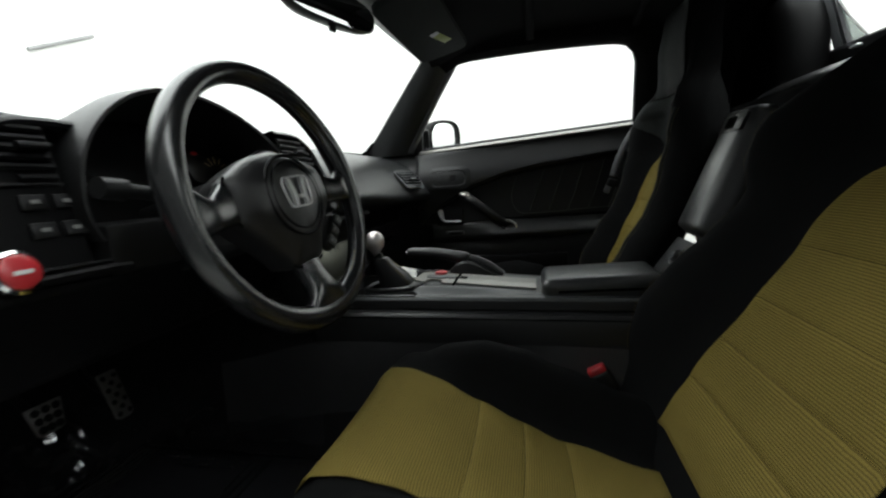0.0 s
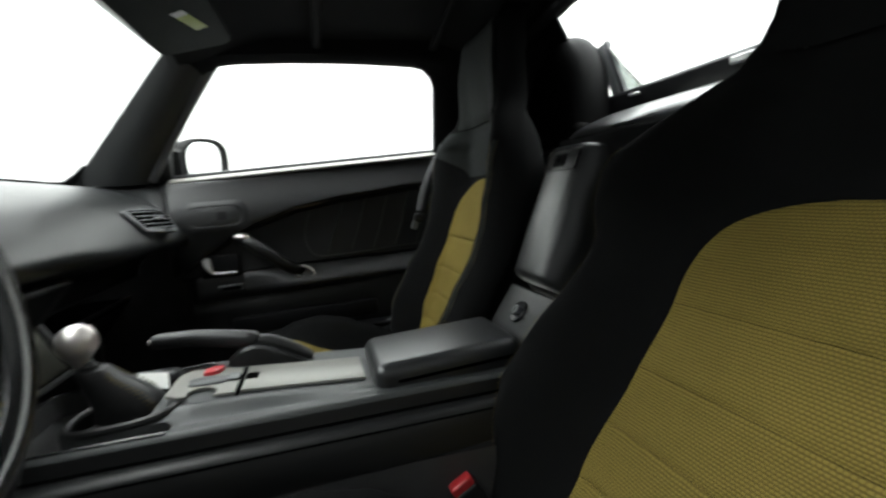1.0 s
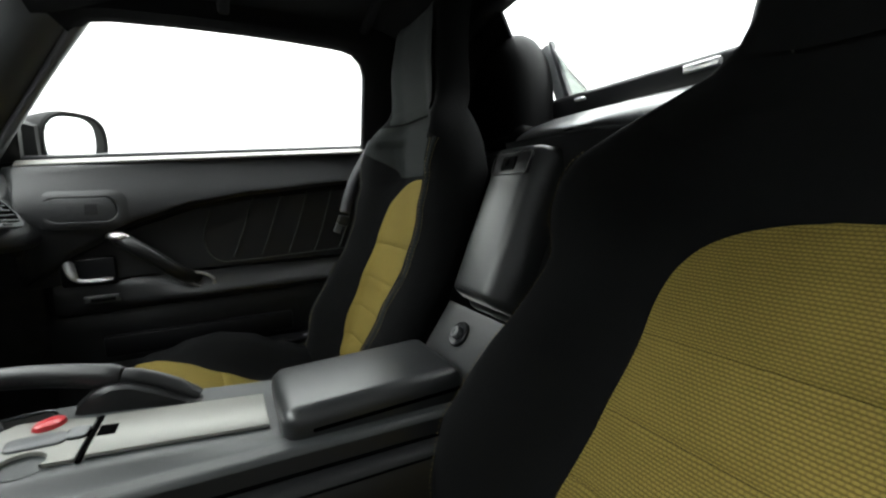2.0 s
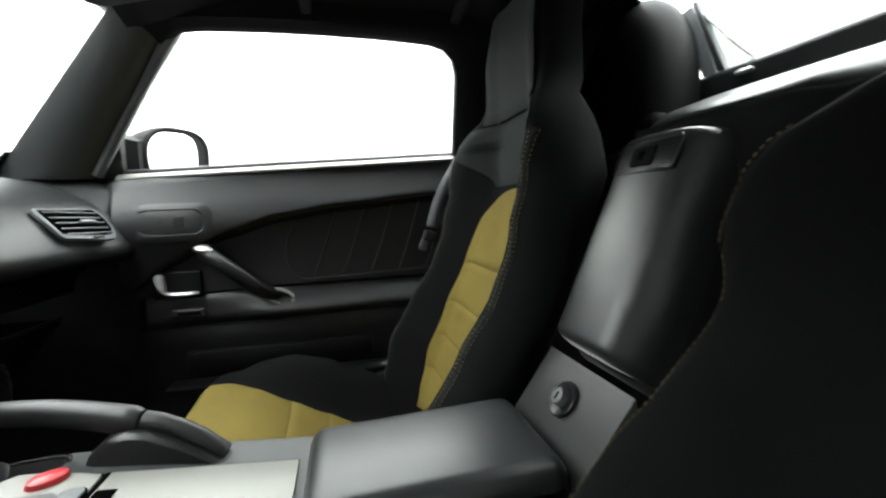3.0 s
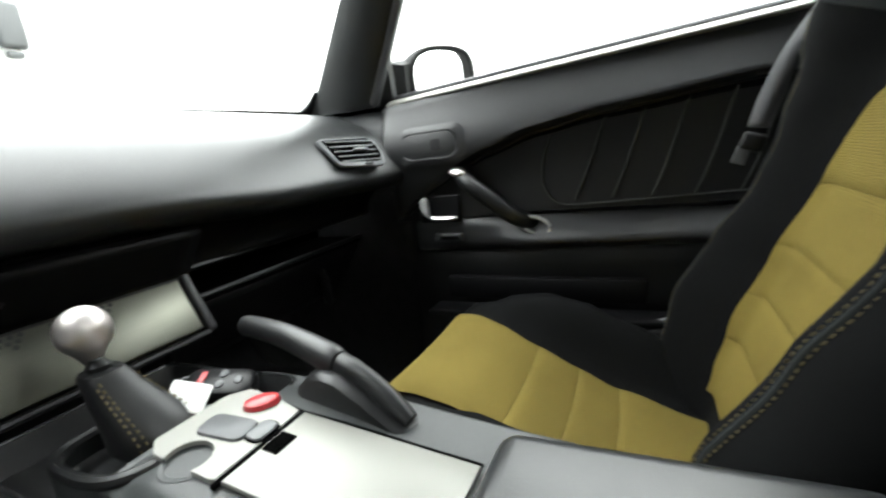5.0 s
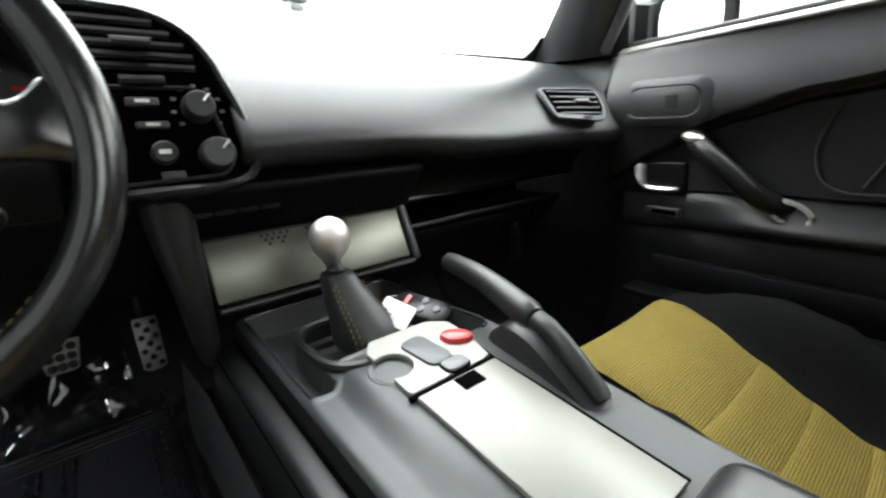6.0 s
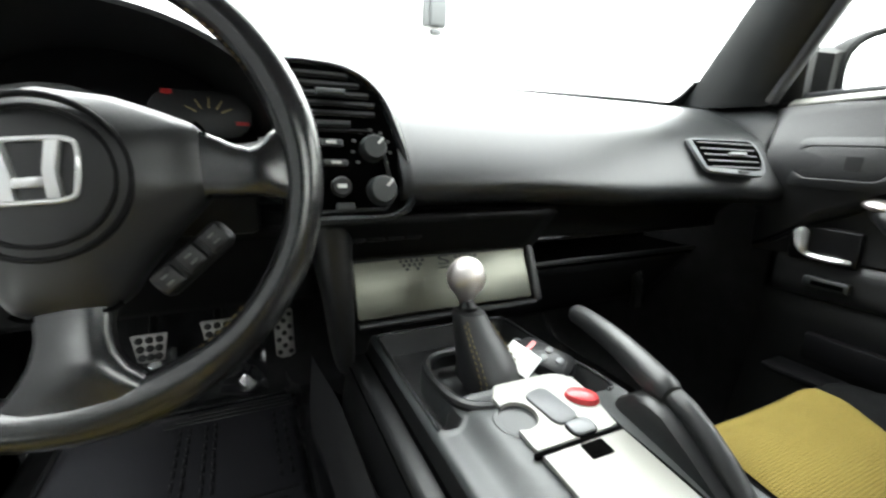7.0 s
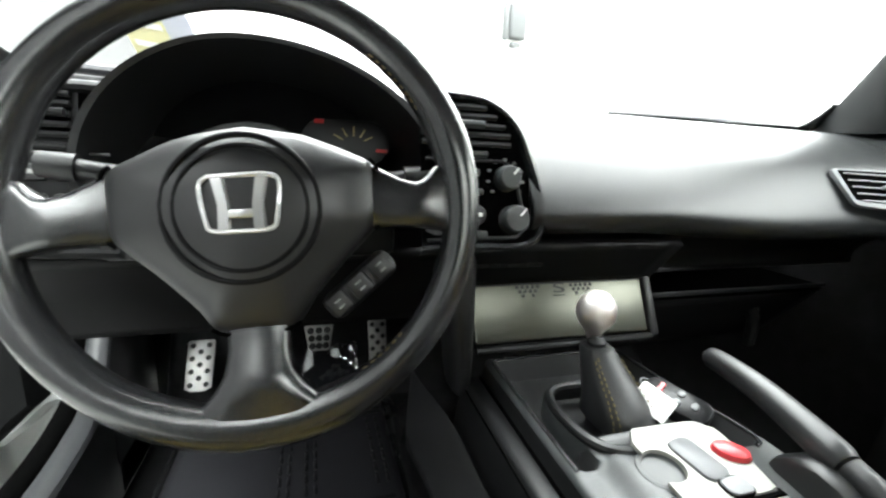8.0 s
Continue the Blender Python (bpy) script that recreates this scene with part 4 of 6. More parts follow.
                part("mark", Geo().box(c, (0.0042, 0.0015, 0.003), 0.0005), PRINTDIM, kn, "pale printed mark")
        for x, z, w, h in ((0.218, 0.673, 0.026, 0.008), (0.222, 0.652, 0.026, 0.007)):
            bt = part("button", Geo().box((0, 0, 0), (w, h, 0.006), 0.002, 2, Matrix.Translation(M(x, z, 0.004)) @ ax), GREYPLASTIC, surround)
            part("mark", Geo().box((0, 0, 0.0035), (w * 0.42, h * 0.4, 0.001), 0.0003, 1, Matrix.Translation(M(x, z, 0.004)) @ ax), PRINT, bt)
        dial = part("mode_knob", Geo().lathe([(0.011, 0), (0.011, 0.005), (0.009, 0.007), (0.001, 0.0075)], 20, Matrix.Translation(M(0.226, 0.627, 0.002)) @ ax), PLASTIC, surround, "small round mode button")
        part("mark", Geo().box((0, 0, 0.008), (0.010, 0.0042, 0.001), 0.0003, 1, Matrix.Translation(M(0.226, 0.627, 0.002)) @ ax), PRINT, dial)
        part("button", Geo().box((0, 0, 0), (0.02, 0.008, 0.005), 0.002, 2, Matrix.Translation(M(0.229, 0.606, 0.004)) @ ax), GREYPLASTIC, surround)
    else:
        for x, z in ((0.205, 0.668), (0.235, 0.668), (0.205, 0.640), (0.235, 0.640)):
            bt = part("button", Geo().box((0, 0, 0), (0.024, 0.016, 0.006), 0.002, 2, Matrix.Translation(M(x, z, 0.004)) @ ax), PLASTIC, surround)
            part("mark", Geo().box((0, 0, 0.0035), (0.009, 0.004, 0.001), 0.0003, 1, Matrix.Translation(M(x, z, 0.004)) @ ax), PRINTDIM, bt)
        st = part("start_button", Geo().lathe([(0.021, 0), (0.021, 0.010), (0.018, 0.012), (0.017, 0.008), (0.001, 0.008)], 28, Matrix.Translation(M(0.272, 0.604, -0.002)) @ ax), CHROME, surround, "bright ring of the start button")
        part("cap", Geo().lathe([(0.0165, 0), (0.0165, 0.013), (0.013, 0.0155), (0.001, 0.016)], 24, Matrix.Translation(M(0.272, 0.604, -0.002)) @ ax), RED, st, "red push cap")
        part("print_bar", Geo().box((0, -0.001, 0.0163), (0.016, 0.004, 0.001), 0.0003, 1, Matrix.Translation(M(0.272, 0.604, -0.002)) @ ax), PRINT, st)


cluster_panel(1)
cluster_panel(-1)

# instrument hood
HC = (-0.368, 0.655)


def hood_ring(y, k, dz=0.0):
    out = []
    for j in range(41):
        a = math.pi * (-0.12 + 1.24 * j / 40)
        c, s_ = math.cos(a), math.sin(a)
        out.append(Vector((HC[0] + (0.200 if c > 0 else 0.166) * k * c, y + 0.018, HC[1] + dz + (0.146 * k * s_ if s_ > 0 else -0.12 * abs(s_)))))
    return out


def slant(ring, f):
    return [p + Vector((0, -f * (0.81 - p.z) * (0.12 + 0.88 * smooth(-0.10, 0.06, p.x - HC[0])), 0)) for p in ring]


hr = [slant(hood_ring(0.60, 0.95, -0.015), 0.2), slant(hood_ring(0.52, 1.0), 0.35), slant(hood_ring(0.490, 1.005), 0.42), slant(hood_ring(0.480, 0.99), 0.42), slant(hood_ring(0.482, 0.955), 0.42), slant(hood_ring(0.50, 0.93), 0.40), slant(hood_ring(0.585, 0.80, -0.005), 0.2)]
ihood = part("instrument_hood", Geo().grid(40, 3, lambda u, v: hr[round(v * 3)][round(u * 40)]), PLASTIC, dash, "black arched instrument hood")
part("hood_lining", Geo().grid(40, 3, lambda u, v: hr[3 + round(v * 3)][round(u * 40)]), GRIPVINYL, ihood, "matt black lining")
bk = slant(hood_ring(0.583, 0.86, -0.005), 0.2)
part("instrument_face", Geo().add(bk, [tuple(range(41))]), DIALDARK, ihood, "dark instrument face", thick=0.01)
part("lower_face", Geo().box((HC[0], 0.53, 0.60), (0.30, 0.09, 0.06), 0.01), PLASTIC, ihood)
dm = Matrix.Translation((-0.262, 0.552, 0.70)) @ pose(0, 0, 0, 80, 0, 0)
gauge = part("side_gauge", Geo().slab(rounded(-0.06, -0.026, 0.045, 0.026, 0.025, 6), 0.006, 0.002, dm), DIALDARK, ihood, "unlit side gauge with faint markings")
part("red_mark", Geo().box((-0.040, 0.022, 0.0075), (0.011, 0.005, 0.001), 0.0003, 1, dm), REDGLOW, gauge, "red lit field")
part("red_mark", Geo().box((0.034, -0.010, 0.0075), (0.014, 0.004, 0.001), 0.0003, 1, dm), REDGLOW, gauge, "red lit field")
for k in range(5):
    a = radians(25 + 32 * k)
    part("scale_mark", Geo().box((0, 0, 0), (0.012, 0.0016, 0.001), 0.0003, 1, dm @ Matrix.Translation((0.0 + 0.02 * math.cos(a), 0.0 + 0.014 * math.sin(a) - 0.002, 0.0075)) @ pose(0, 0, 0, 0, 0, math.degrees(a))), AMBERGLOW, gauge)

# ---- metal radio lid and its housing ----
lid = thing("radio_lid", (0.025, 0.49, 0.44), "brushed aluminium radio lid with punched dots and a letter", "radio lid")
lm = Matrix.Translation((0.0225, 0.4940, 0.4865)) @ Matrix(((1, 0, 0, 0), (0, 0.43, -0.902, 0), (0, 0.902, 0.43, 0), (0, 0, 0, 1)))
plate = part("plate", Geo().slab(rounded(-0.135, -0.039, 0.135, 0.039, 0.004, 3), 0.005, 0.0015, lm), LIDMETAL, lid)
dots = []
for x0 in (-0.060, -0.044, 0.024, 0.040):
    for dx, dz in ((-0.008, 0.0), (0.0, 0.0), (0.008, 0.0), (-0.004, -0.0065), (0.004, -0.0065), (0.0, -0.013)):
        if dx == 0.008 and x0 in (-0.060, 0.024):
            continue
        dots.append((x0 + dx, 0.033 + dz * 0.9))
for x, z in dots:
    part("dot", Geo().lathe([(0.0027, 0), (0.0027, 0.0006), (0.0012, 0.0009)], 10, lm @ Matrix.Translation((x, z, 0.0048))), GLOSSBLACK, plate)
tx = bpy.data.curves.new("letter", "FONT")
tx.body, tx.size, tx.extrude, tx.align_x = "S", 0.024, 0.0004, "CENTER"
lt = new("letter", tx)
lt.matrix_world = lm @ pose(-0.004, 0.0235, 0.0052) @ Matrix.Diagonal((1.9, 0.8, 1, 1))
lt.data.materials.append(GLOSSBLACK)
deps = bpy.context.evaluated_depsgraph_get()
me = bpy.data.meshes.new_from_object(lt.evaluated_get(deps))
mw = lt.matrix_world.copy()
bpy.data.objects.remove(lt)
me.transform(mw)
lt = new("letter", me)
lt.parent = plate
part("underline", Geo().box((-0.004, 0.0195, 0.0053), (0.02, 0.0015, 0.0008), 0.0002, 1, lm), GLOSSBLACK, plate)
part("hinge_bar", Geo().tube([(-0.112, 0.471, 0.446), (0.162, 0.471, 0.446)], 0.005, 8), PLASTIC, lid)

hs = thing("centre_housing", (0.02, 0.55, 0.42), "black plastic housing round the radio lid", "centre housing")
part("back_box", Geo().box((0.0245, 0.565, 0.49), (0.30, 0.12, 0.11), 0.006), PLASTIC, hs)
part("upper_panel", Geo().grid(12, 8, lambda u, v: (-0.15 + 0.325 * u, 0.462 + 0.052 * v, 0.594 - 0.062 * v)), FACEBLACK, hs, thick=0.012)
for z in range(4):
    part("slot", Geo().box((0.100, 0.4735 + 0.0065 * z, 0.5775 - 0.0077 * z), (0.068, 0.004, 0.0028), 0.001), VOID, hs)
for k in range(4):
    part("button", Geo().box((-0.1125 + 0.025 * k, 0.480, 0.566), (0.0235, 0.012, 0.022), 0.003, 2), GLOSSBLACK, hs)
part("indicator", Geo().box((0.018, 0.478, 0.5705), (0.018, 0.008, 0.006), 0.002), GREYPLASTIC, hs)
part("right_post", Geo().box((0.1445, 0.004, -0.006), (0.016, 0.104, 0.032), 0.006, 3, lm), GRIPVINYL, hs)
# rounded column beside the lid, on the driver's side
rings = []
for z, x, y, a, b in ((0.590, -0.140, 0.515, 0.026, 0.055), (0.560, -0.139, 0.510, 0.025, 0.052), (0.520, -0.137, 0.505, 0.022, 0.050), (0.480, -0.1335, 0.500, 0.018, 0.046), (0.440, -0.131, 0.497, 0.0155, 0.042), (0.405, -0.1295, 0.495, 0.013, 0.038), (0.385, -0.129, 0.497, 0.009, 0.030)):
    rings.append([(x + a * math.copysign(abs(math.cos(t)) ** 0.8, math.cos(t)), y + b * math.copysign(abs(math.sin(t)) ** 0.8, math.sin(t)), z) for t in [2 * math.pi * k / 28 for k in range(28)]])
part("left_wing", Geo().loft(rings), GRIPVINYL, hs, "dark curved side column")
# cover that carries the dash top over to the door and pillar
END_Z = sorted((pad_fn(0.60, 0.61)(0.0, k / 48)[1], pad_fn(0.60, 0.61)(0.0, k / 48)[2]) for k in range(36))
part("corner_cover", Geo().grid(14, 18, lambda u, v: (0.598 + 0.080 * u, 0.430 + 0.22 * v, lerp(END_Z, 0.430 + 0.22 * v) - 0.003 + (0.768 - 0.016 * smooth(0.3, 0.0, v) - lerp(END_Z, 0.430 + 0.22 * v)) * smooth(0.0, 0.9, u))), DASH, dash, "rounded corner cover", thick=0.004)

# ---- centre console ----
con = thing("centre_console", (-0.02, 0.15, 0.08), "black and grey plastic centre console between the seats", "centre console")


def top_z(y):
    return lerp([(-0.25, 0.400), (0.0, 0.421), (0.19, 0.4375), (0.25, 0.4415), (0.29, 0.4395), (0.34, 0.434), (0.475, 0.432)], y)


EDGE = [(-0.140, -0.34), (-0.136, -0.09), (-0.131, -0.052), (-0.127, -0.037), (-0.1235, -0.0315), (-0.119, -0.030), (-0.107, -0.0275), (-0.1045, -0.029), (-0.1025, -0.029), (-0.1005, -0.020), (-0.0985, -0.010), (-0.096, -0.0055), (-0.092, -0.004)]
ACROSS = [x for x, z in EDGE] + [-0.0895 + 0.0025 * k for k in range(79)] + [0.108, 0.111, 0.1135, 0.1165, 0.1175]


def hollow(x, y):
    """How far a place lies inside the tray round the gear lever: positive inside."""
    best = -1.0
    for x0, x1, y0, y1, r in ((-0.0895, -0.0675, 0.268, 0.466, 0.009), (-0.0895, 0.096, 0.296, 0.466, 0.012), (0.066, 0.0975, 0.250, 0.466, 0.011)):
        qx, qy = abs(x - (x0 + x1) / 2) - (x1 - x0) / 2 + r, abs(y - (y0 + y1) / 2) - (y1 - y0) / 2 + r
        best = max(best, r - math.hypot(max(qx, 0), max(qy, 0)) - min(max(qx, qy), 0))
    return best


def con_top(x, y):
    z = top_z(y)
    z += (0.4250 + 0.021 * y - z) * smooth(-0.050, -0.074, x)
    if x <= -0.092:
        return max(0.10, z + lerp(EDGE, x))
    if x >= 0.1055:
        return max(0.10, z + lerp([(0.1055, -0.003), (0.1105, -0.010), (0.1135, -0.03), (0.1165, -0.10), (0.1175, -0.34)], x))
    h = z + lerp([(-0.092, -0.004), (-0.074, -0.0045), (-0.070, -0.0035), (-0.064, -0.003), (-0.044, -0.002), (0.056, -0.002), (0.1055, -0.003)], x)
    h -= 0.016 * smooth(0.0200, 0.0185, math.hypot(x + 0.027, y - 0.243))
    d = hollow(x, y)
    return h - 0.028 * smooth(0.0, 0.006, d) + 0.0016 * math.exp(-(((d + 0.002) / 0.003) ** 2)) * smooth(0.25, 0.27, y)


LONG = [-0.26 + 0.02 * k for k in range(24)] + [0.214 + 0.002 * k for k in range(130)] + [0.4735]
skin, well = Geo(), Geo()
na = len(ACROSS)
pts = [(x, y, con_top(x, y)) for y in LONG for x in ACROSS]
quads = [(j * na + i, j * na + i + 1, (j + 1) * na + i + 1, (j + 1) * na + i) for j in range(len(LONG) - 1) for i in range(na - 1)]
deep = [hollow((ACROSS[q[0] % na] + ACROSS[q[1] % na]) / 2, (LONG[q[0] // na] + LONG[q[2] // na]) / 2) > 0.0 for q in quads]
flank = [ACROSS[q[0] % na] < -0.1201 for q in quads]
ledge = [-0.1201 < ACROSS[q[0] % na] < -0.0995 for q in quads]
part("ledge", Geo().add(pts, [q for q, k in zip(quads, ledge) if k]), PLASTIC, con, "black ledge", sharp=60)
part("side", Geo().add(pts, [q for q, k in zip(quads, flank) if k]), PLASTIC, con, "black side of the console", sharp=60)
part("body", skin.add(pts, [q for q, k, w, e in zip(quads, deep, flank, ledge) if not (k or w or e)]), GREYPLASTIC, con, "dark grey moulded console top", sharp=60)
part("tray", well.add(pts, [q for q, k in zip(quads, deep) if k]), TRAYGREY, con, "black recessed tray round the gear lever", sharp=60)
lip = [Vector((-0.0915, 0.27 + 0.018 * k, 0)) for k in range(10)] + [Vector((-0.0895 + 0.012 * (1 - math.cos(a)) - 0.002, 0.456 + 0.012 * math.sin(a), 0)) for a in (0.3, 0.6, 0.9, 1.2, 1.57)] + [Vector((-0.06 + 0.0285 * k, 0.468, 0)) for k in range(6)] + [Vector((0.098 - 0.012 * (1 - math.cos(a)), 0.456 + 0.012 * math.sin(a), 0)) for a in (1.2, 0.9, 0.6, 0.3)] + [Vector((0.0995, 0.44 - 0.018 * k, 0)) for k in range(11)] + [Vector((0.095, 0.251, 0)), Vector((0.087, 0.248, 0))]
part("tray_lip", Geo().tube([(p.x, p.y, con_top(-0.0925 if p.x < 0.08 else 0.1005, p.y) + 0.0012) for p in lip], 0.0021, 8), RIMSATIN, con, "thin raised lip of the tray")
part("side_seam", Geo().tube([(-0.1265, y, 0.4250 + 0.021 * y - 0.0375) for y in [-0.24 + 0.0355 * k for k in range(21)]], 0.0016, 6), VOID, con, "dark seam")
part("groove", Geo().tube([(-0.1035, y, 0.4250 + 0.021 * y - 0.0275) for y in [-0.24 + 0.0355 * k for k in range(21)]], 0.0022, 6), VOID, con, "dark seam")
part("side_skirt", Geo().grid(40, 6, lambda u, v: (-0.1415 - 0.008 * math.sin(v * 3.14), -0.30 + 1.0 * u, lerp([(-0.3, 0.33), (0.0, 0.345), (0.45, 0.352), (0.7, 0.30)], -0.30 + 1.0 * u) - 0.24 * v)), TUNNELTRIM, con, "dark grey tunnel side trim")

# satin silver plates
pz = math.atan2(0.0180, 0.19)


def plate_m(x, y):
    return Matrix.Translation((x, y, top_z(y) - 0.001)) @ pose(0, 0, 0, math.degrees(pz), 0, 0)


rear = part("rear_plate", Geo().slab([(-0.0405, -0.083), (0.0455, -0.083), (0.0455, 0.083), (-0.0405, 0.083)], 0.004, 0.0015, plate_m(0.0045, 0.112)), SATIN, con, "satin silver cover plate")
# the switch plate has a round hole for the socket
pm = plate_m(-0.027, 0.243)
outer = [(-0.010, -0.041), (0.079, -0.041), (0.0875, 0.001), (0.0875, 0.029), (0.0695, 0.043), (0.0015, 0.045), (-0.0095, 0.029)]
spread = []
for k in range(96):
    a = 2 * math.pi * k / 96
    c, s_ = math.cos(a), math.sin(a)
    best = 9.0
    for (x0, y0), (x1, y1) in zip(outer, outer[1:] + outer[:1]):
        ex, ey = x1 - x0, y1 - y0
        det = c * -ey + s_ * ex
        if abs(det) > 1e-9:
            dist, along = (x0 * -ey + y0 * ex) / det, (c * y0 - s_ * x0) / det
            if dist > 0 and -1e-6 <= along <= 1 + 1e-6:
                best = min(best, dist)
    spread.append((c, s_, best))
start = next(k for k in range(96) if spread[k][2] > 0.0186 and spread[k - 1][2] <= 0.0186)
spread = [q for q in spread[start:] + spread[:start] if q[2] > 0.0186]
edges = ((1, 0.0, 0.0), (1, 0.0, 0.0032), (1, -0.0008, 0.004), (0, 0.0182, 0.004), (0, 0.0176, 0.0032), (0, 0.0176, 0.0))
front = part("switch_plate", Geo().grid(len(spread) - 1, 5, lambda u, v: (lambda q, e: pm @ Vector((q[0] * (q[2] * e[0] + e[1]), q[1] * (q[2] * e[0] + e[1]), e[2])))(spread[round(u * (len(spread) - 1))], edges[round(v * 5)])), SATIN, con, "satin silver switch plate")
part("gap", Geo().box((0.006, 0.1985, top_z(0.1985) + 0.0005), (0.094, 0.0045, 0.004), 0.0005, 1), VOID, con)
part("finger_slot", Geo().box((0.006, 0.0735, 0.0026), (0.024, 0.017, 0.0045), 0.0015, 2, plate_m(0.0045, 0.112)), VOID, rear, "black finger slot")
sock = part("socket", Geo().lathe([(0.0225, -0.0016), (0.0218, -0.0004), (0.0186, -0.0002), (0.0174, -0.0008), (0.0166, -0.0030), (0.0164, -0.0105), (0.001, -0.0105)], 32, pm), GREYPLASTIC, front, "round grey recessed socket")
part("cap", Geo().lathe([(0.0158, -0.0085), (0.0158, -0.0062), (0.0150, -0.0054), (0.001, -0.0050)], 28, pm), CAPGREY, sock, "mid grey cap")
part("rocker_switch", Geo().slab(rounded(-0.014, -0.024, 0.014, 0.024, 0.009, 5), 0.007, 0.003, plate_m(0.009, 0.243) @ pose(0, 0, 0, 0, 0, 8)), CAPGREY, front, "grey roof switch")
part("hazard_button", Geo().slab([(0.0165 * math.cos(a), 0.0115 * math.sin(a)) for a in [2 * math.pi * k / 28 for k in range(28)]], 0.010, 0.005, plate_m(0.046, 0.2425) @ pose(0, 0, 0, 0, 0, -35)), RED, front, "red oval hazard button")
part("small_button", Geo().slab(rounded(-0.0125, -0.0085, 0.0125, 0.0085, 0.006, 4), 0.0065, 0.002, plate_m(0.017, 0.2115)), MIDGREY, front, "small grey button")
part("button_gap", Geo().slab(rounded(-0.0138, -0.0098, 0.0138, 0.0098, 0.007, 4), 0.0046, 0.0003, plate_m(0.017, 0.2115)), VOID, front)

part("plate_seam", Geo().tube([(0.0555 + 0.012 * smooth(0.20, 0.28, y), y, con_top(0.0555, y) + 0.0004) for y in [0.03 + 0.0215 * k for k in range(11)]], 0.0013, 6), VOID, con, "dark seam beside the plates")

# armrest lid at the back of the console
arm = part("armrest", Geo().box((0, 0, 0), (0.150, 0.225, 0.058), 0.019, 6, pose(-0.004, -0.094, 0.425, -1.5, 0, 0)), ARMGREY, con, "padded dark grey armrest lid")
part("groove", Geo().box((0, 0, 0), (0.008, 0.185, 0.006), 0.0025, 2, pose(-0.0762, -0.104, 0.4295, -1.5, 0, 0)), VOID, arm)

# ---- rear console between the seat backs ----
rc = thing("rear_console", (-0.005, -0.28, 0.40), "black padded storage lid between the seat backs", "rear console")
tilt = 23.5
rm = Matrix.Translation((0.001, -0.328, 0.614)) @ pose(0, 0, 0, tilt, 0, 0)


def lid_fn(u, v):
    """The padded lid: a rounded box, fuller in the middle of its face."""
    x, z = 0.073 * math.copysign(min(1, abs(u * 2 - 1) * 1.0) ** 0.9, u * 2 - 1), -0.118 + 0.256 * v
    ex, ez = (0.073 - abs(x)) / 0.036, min(z + 0.118, 0.138 - z) / 0.020
    k = math.sqrt(max(0, 1 - max(0, 1 - ex) ** 2)) * math.sqrt(max(0, 1 - max(0, 1 - ez) ** 2))
    return (x, -0.030 + 0.060 * k + 0.009 * (1 - (x / 0.073) ** 2) * k, z)


lidp = part("lid", Geo().grid(48, 60, lid_fn, m=rm), ARMGREY, rc, "padded dark grey lid")
rec = part("tab_recess", Geo().box((-0.004, 0.0345, 0.098), (0.086, 0.010, 0.034), 0.004, 2, rm), GLOSSBLACK, lidp, "black recess")
part("rim", Geo().tube([rm @ Vector((x, 0.0388, z)) for x, z in rounded(-0.048, 0.080, 0.040, 0.116, 0.006, 4) + [(0.040, 0.110)]], 0.0010, 6), PLASTIC, rec)
part("pull_tab", Geo().box((-0.002, 0.0385, 0.097), (0.034, 0.008, 0.022), 0.003, 2, rm), CLOTH, lidp, "dark square release tab")
part("key_slot", Geo().box((-0.002, 0.0430, 0.097), (0.008, 0.0015, 0.010), 0.0005, 1, rm), VOID, lidp)
part("side_frame", Geo().box((0, -0.040, 0.006), (0.150, 0.055, 0.266), 0.016, 3, rm), PLASTIC, rc)
part("lower_panel", Geo().loft([[(-0.073, -0.195, 0.37), (0.077, -0.195, 0.37), (0.077, -0.195, 0.405), (-0.073, -0.195, 0.405)], [(-0.075, -0.300, 0.37), (0.079, -0.300, 0.37), (0.079, -0.266, 0.502), (-0.075, -0.266, 0.502)]]), TRAYGREY, rc, "grey sloping panel")
kt = Matrix.Translation((0.005, -0.2415, 0.4700)) @ pose(0, 0, 0, -53.6, 0, 0) @ Matrix.Scale(0.76, 4)
lk = part("lock", Geo().lathe([(0.026, 0), (0.026, 0.004), (0.0235, 0.0055), (0.0175, 0.003), (0.001, 0.003)], 32, kt), GLOSSBLACK, rc, "black lock surround")
part("barrel", Geo().lathe([(0.0125, 0), (0.0125, 0.010), (0.0105, 0.013), (0.001, 0.0135)], 22, kt @ Matrix.Translation((0.0, 0.0, 0.001))), CAPGREY, lk, "grey lock barrel")
part("slot", Geo().box((0.0, 0.0, 0.0146), (0.003, 0.012, 0.0012), 0.0004, 1, kt), VOID, lk)

# ---- gear lever ----
GLS = Matrix.Translation((-0.004, -0.005, 0.0))
gl = thing("gear_lever", (-0.012, 0.345, 0.43), "gear lever with a round metal knob and leather gaiter", "gear lever")
rings = []
GAITER = ((0.426, 0.004, 0.338, 0.035, 0.041), (0.440, 0.001, 0.339, 0.0315, 0.038), (0.456, -0.003, 0.345, 0.0275, 0.033), (0.470, -0.006, 0.354, 0.0240, 0.027), (0.482, -0.008, 0.362, 0.0205, 0.021), (0.492, -0.010, 0.367, 0.0180, 0.019))
